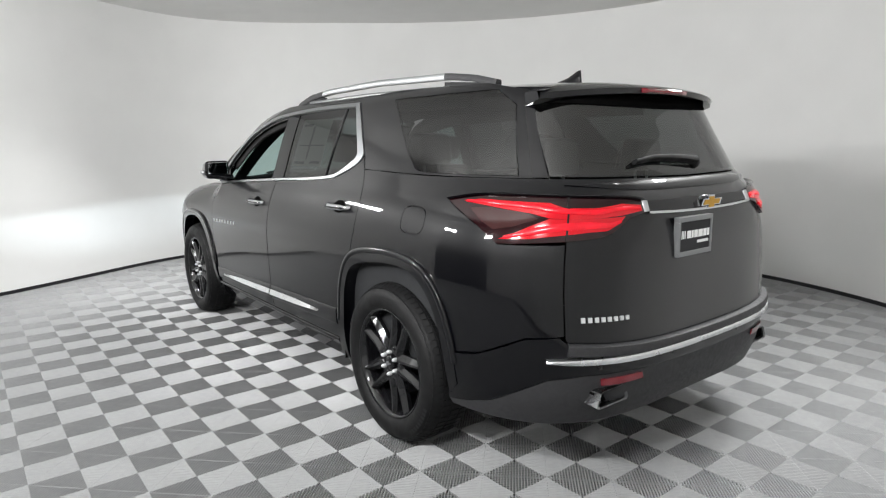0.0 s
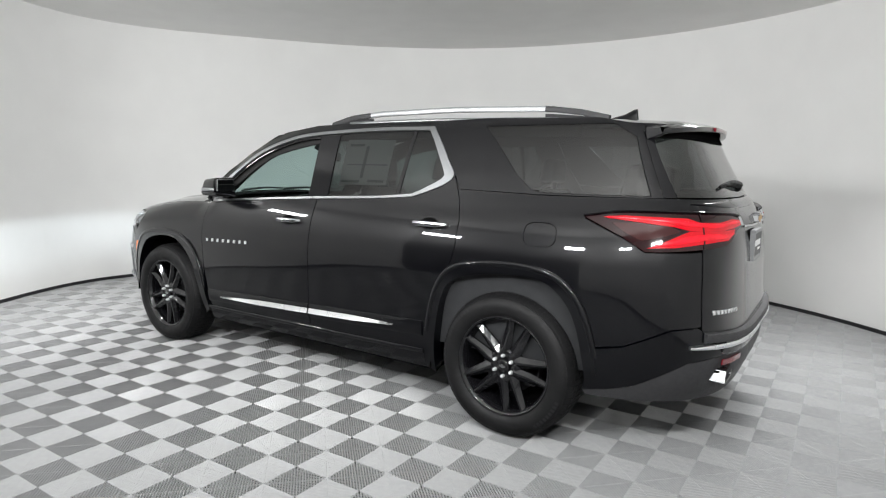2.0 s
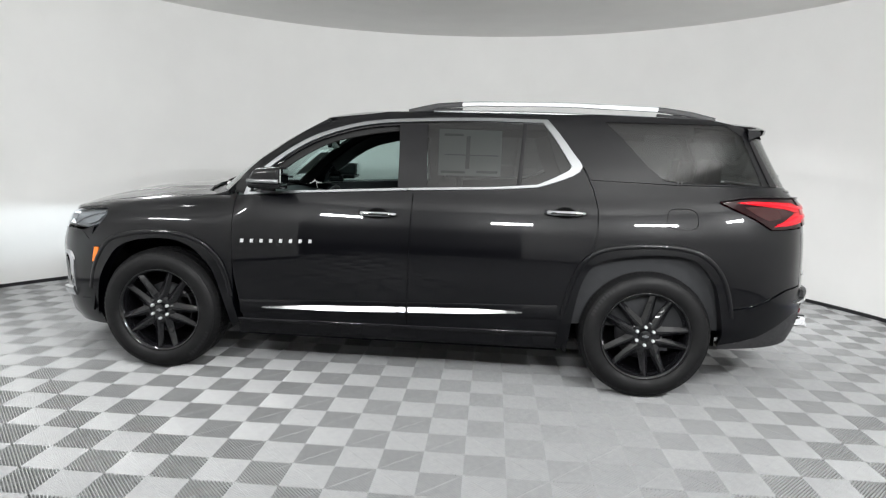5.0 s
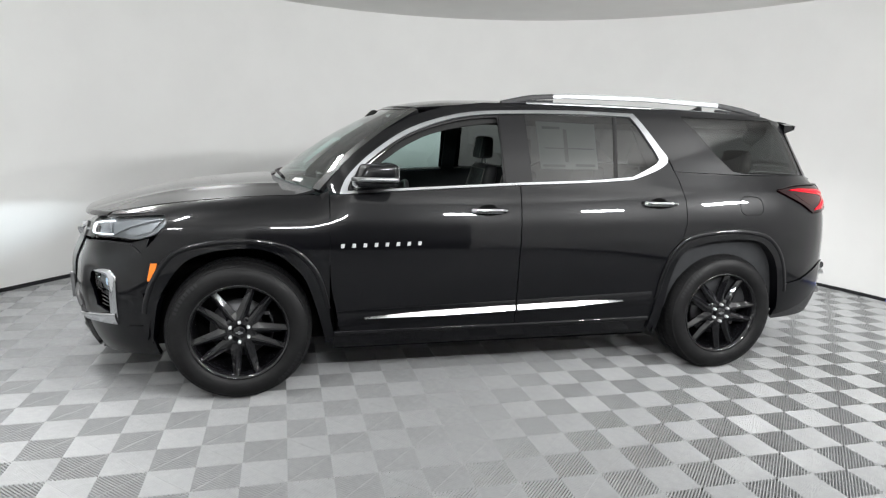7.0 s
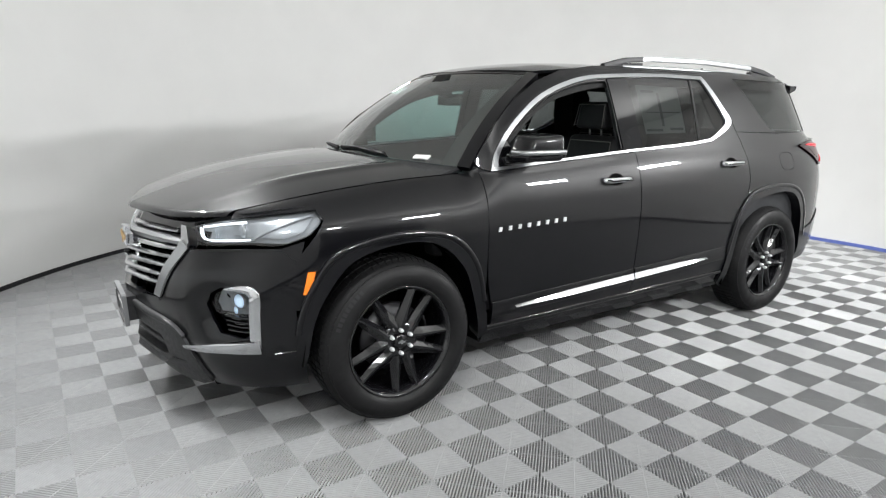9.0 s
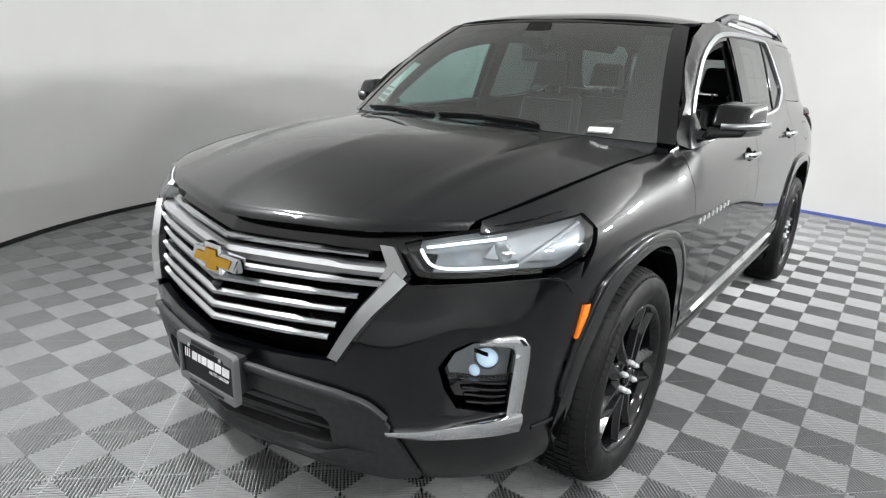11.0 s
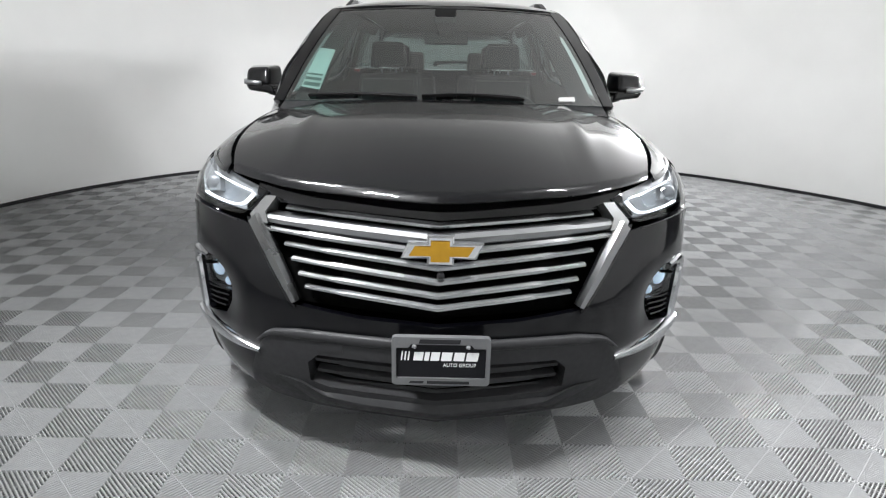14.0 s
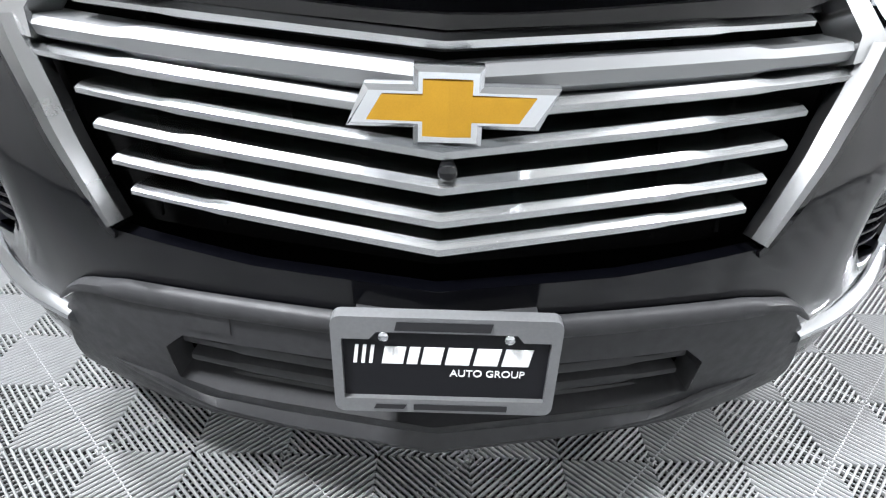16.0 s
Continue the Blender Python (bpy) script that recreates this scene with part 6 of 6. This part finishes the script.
part("instrument_hood", rounded([(0.92, 0.20, 1.07), (0.92, 0.58, 1.07), (0.90, 0.55, 1.135), (0.90, 0.23, 1.135), (0.70, 0.18, 1.04), (0.70, 0.60, 1.04), (0.70, 0.56, 1.115), (0.70, 0.22, 1.115)], 0.03), TRIMGREY, dash, "charcoal instrument hood")
part("screen", rounded([(0.76, -0.14, 0.98), (0.76, 0.14, 0.98), (0.78, 0.14, 1.14), (0.78, -0.14, 1.14), (0.745, -0.14, 0.98), (0.745, 0.14, 0.98), (0.765, 0.14, 1.14), (0.765, -0.14, 1.14)], 0.006, 2), GLOSS, dash, "dark display screen")
bm = bmesh.new()
ring = [(0.60 - 0.075 * math.sin(a), 0.39 + 0.185 * math.cos(a), 1.02 + 0.17 * math.sin(a)) for a in np.linspace(0, 2 * math.pi, 40, endpoint=False)]
sweep(bm, ring, oval(0.016, 0.016, 10), [(0.9, 0, 0.4)] * 40, closed=True)
wheel_ob = part("steering_wheel", bm, LEATHER, car, "black leather steering wheel")
for a in (0.0, math.pi, 1.5 * math.pi):
    bm = bmesh.new()
    sweep(bm, [(0.615, 0.39 + 0.03 * math.cos(a), 1.02 + 0.03 * math.sin(a)), (0.60 - 0.075 * math.sin(a), 0.39 + 0.178 * math.cos(a), 1.02 + 0.165 * math.sin(a))], oval(0.02, 0.010, 8), [(1, 0, 0.3)] * 2)
    part("wheel_spoke", bm, TRIMGREY, wheel_ob)
bm = lathe(bmesh.new(), [(0.56, 0.05), (0.585, 0.062), (0.66, 0.055), (0.74, 0.04)], 24, axis="x", at=(0.02, 0.39, 1.02), close=True)
part("wheel_hub", bm, TRIMGREY, wheel_ob)
mirror_in = part("rear_view_mirror", rounded([(0.665, -0.115, 1.465), (0.665, 0.125, 1.465), (0.66, 0.125, 1.53), (0.66, -0.115, 1.53), (0.635, -0.12, 1.46), (0.635, 0.13, 1.46), (0.63, 0.13, 1.535), (0.63, -0.12, 1.535)], 0.012), GLOSS, car, "black rear-view mirror")
part("mirror_mount", rounded([(0.78, -0.06, 1.57), (0.78, 0.06, 1.57), (0.70, 0.06, 1.65), (0.70, -0.06, 1.65), (0.655, -0.03, 1.50), (0.655, 0.03, 1.50), (0.62, 0.04, 1.64), (0.62, -0.04, 1.64)], 0.012), LINER, mirror_in, "dark sensor housing")
for s in SIDES:
    molding("screen_pillar_lining", windscreen_at, [(s * 0.735, 0.03), (s * 0.69, 0.35), (s * 0.645, 0.7), (s * 0.605, 0.98)], 0.13, 0.012, LINER, car, "dark lining of the windscreen pillar", lift=-0.06)
# printed sheets
sheet = patch("window_sticker", side(1), [(-0.235, 1.315), (-0.62, 1.32), (-0.62, 1.60), (-0.225, 1.605)], PAPER, car, "pale printed sheet inside the rear door window", flip=-1, lift=-0.012, depth=0.001)
for x0, x1, z0, z1 in ((-0.25, -0.40, 1.33, 1.345), (-0.47, -0.60, 1.335, 1.35), (-0.27, -0.60, 1.44, 1.447), (-0.40, -0.425, 1.36, 1.56), (-0.26, -0.38, 1.56, 1.575)):
    patch("print_bar", side(1), [(x0, z0), (x1, z0), (x1, z1), (x0, z1)], PRINT, sheet, flip=-1, lift=-0.010, depth=0)
paper = patch("window_sheet", windscreen_at, [(-0.735, 0.13), (-0.625, 0.10), (-0.60, 0.47), (-0.70, 0.50)], PAPER, car, "white printed sheet inside the windscreen", lift=-0.012, depth=0.001)
for t0, t1 in ((0.14, 0.17), (0.19, 0.215), (0.235, 0.25)):
    patch("print_bar", windscreen_at, [(-0.725, t0), (-0.63, t0 - 0.02), (-0.628, t1 - 0.02), (-0.722, t1)], PRINT, paper, lift=-0.010, depth=0)
patch("windscreen_label", windscreen_at, [(0.642, 0.024), (0.558, 0.016), (0.558, 0.046), (0.642, 0.055)], WHITE, car, "small white label at the foot of the windscreen", lift=0.010, depth=0.008)


# ---- floor tiles: four squares of slanting ribs each ----
CELL, TURN = 0.198, -0.6
ORIGIN = (-0.0878, 0.0568)
PER_EDGE = 11


def tile_mesh():
    """One open-grid tile, two cells wide: rounded ribs that run as diamonds round its middle, thin struts under them and a fine bar out to each corner."""
    verts, faces = [], []
    pitch = CELL / PER_EDGE
    h = 0.0028
    profile = ((-h, -0.011), (-h, -0.0036), (-h * 0.3, 0.0), (h * 0.3, 0.0), (h, -0.0036), (h, -0.011))
    thin = ((-0.0009, -0.012), (-0.0009, -0.008), (0.0009, -0.008), (0.0009, -0.012))

    def strip(ends, count):
        k = len(verts)
        verts.extend(ends)
        for a in range(count - 1):
            faces.append((k + a, k + a + 1, k + a + 1 + count, k + a + count))

    for sx, sy in ((1, 1), (-1, 1), (-1, -1), (1, -1)):
        for i in range(1, 2 * PER_EDGE + 1):
            rows = ([], [])
            for off, z in profile:
                c = min(max((i - 0.5) * pitch + off * math.sqrt(2), 0.0), 2 * CELL)
                rows[0].append((sx * min(c, CELL), sy * max(0.0, c - CELL), z))
                rows[1].append((sx * max(0.0, c - CELL), sy * min(c, CELL), z))
            strip(rows[0] + rows[1], 6)
        for i in range(-9, 10):
            # struts from rib to rib
            d = i * CELL / 10
            rows = ([], [])
            for off, z in thin:
                e = d + off * math.sqrt(2)
                rows[0].append((sx * max(e, 0.0), sy * max(-e, 0.0), z))
                rows[1].append((sx * (CELL + min(e, 0.0)), sy * (CELL - max(e, 0.0)), z))
            strip(rows[0] + rows[1], 4)
        rows = ([], [])
        for off, z in ((-0.0012, -0.007), (-0.0011, -0.0028), (0.0011, -0.0028), (0.0012, -0.007)):
            rows[0].append((sx * (0.005 + off), sy * (0.005 - off), z))
            rows[1].append((sx * (CELL - 0.003 + off), sy * (CELL - 0.003 - off), z))
        strip(rows[0] + rows[1], 4)
    me = bpy.data.meshes.new("tile")
    me.from_pydata(verts, [], faces)
    me.materials.append(TILE)
    me.update()
    return me


tile = tile_mesh()
spin = Matrix.Rotation(radians(TURN * -1), 4, "Z")
spots = []
for m in range(-13, 14):
    for k in range(-13, 14):
        p = spin @ Vector((ORIGIN[0] + 2 * m * CELL, ORIGIN[1] + 2 * k * CELL, 0))
        off = Vector((p.x - CENTRE.x, p.y - CENTRE.y))
        deg = math.degrees(math.atan2(off.y, off.x))
        if off.length < wall_radius(deg) + 0.25:
            spots.append(p)
# those round the car along the side that the visitor walks, and before its nose
spots.sort(key=lambda p: (p - Vector((0.6, 1.9, 0))).length)
for p in spots[:300]:
    ob = new("tile", tile)
    ob.parent = ground
    ob.matrix_world = Matrix.Translation(p) @ spin
src = np.array([v.co for v in tile.vertices])
src_faces = np.array([tuple(f.vertices) for f in tile.polygons])
rot = np.array(spin.to_3x3())
rest = spots[300:]
allv = np.concatenate([src @ rot.T + np.array(p) for p in rest])
allf = np.concatenate([src_faces + k * len(src) for k in range(len(rest))])
ob = from_data("more_tiles", allv.tolist(), allf.tolist(), TILE, ground, "pale grey ribbed floor tiles")
tagged(ob, kind="stuff")
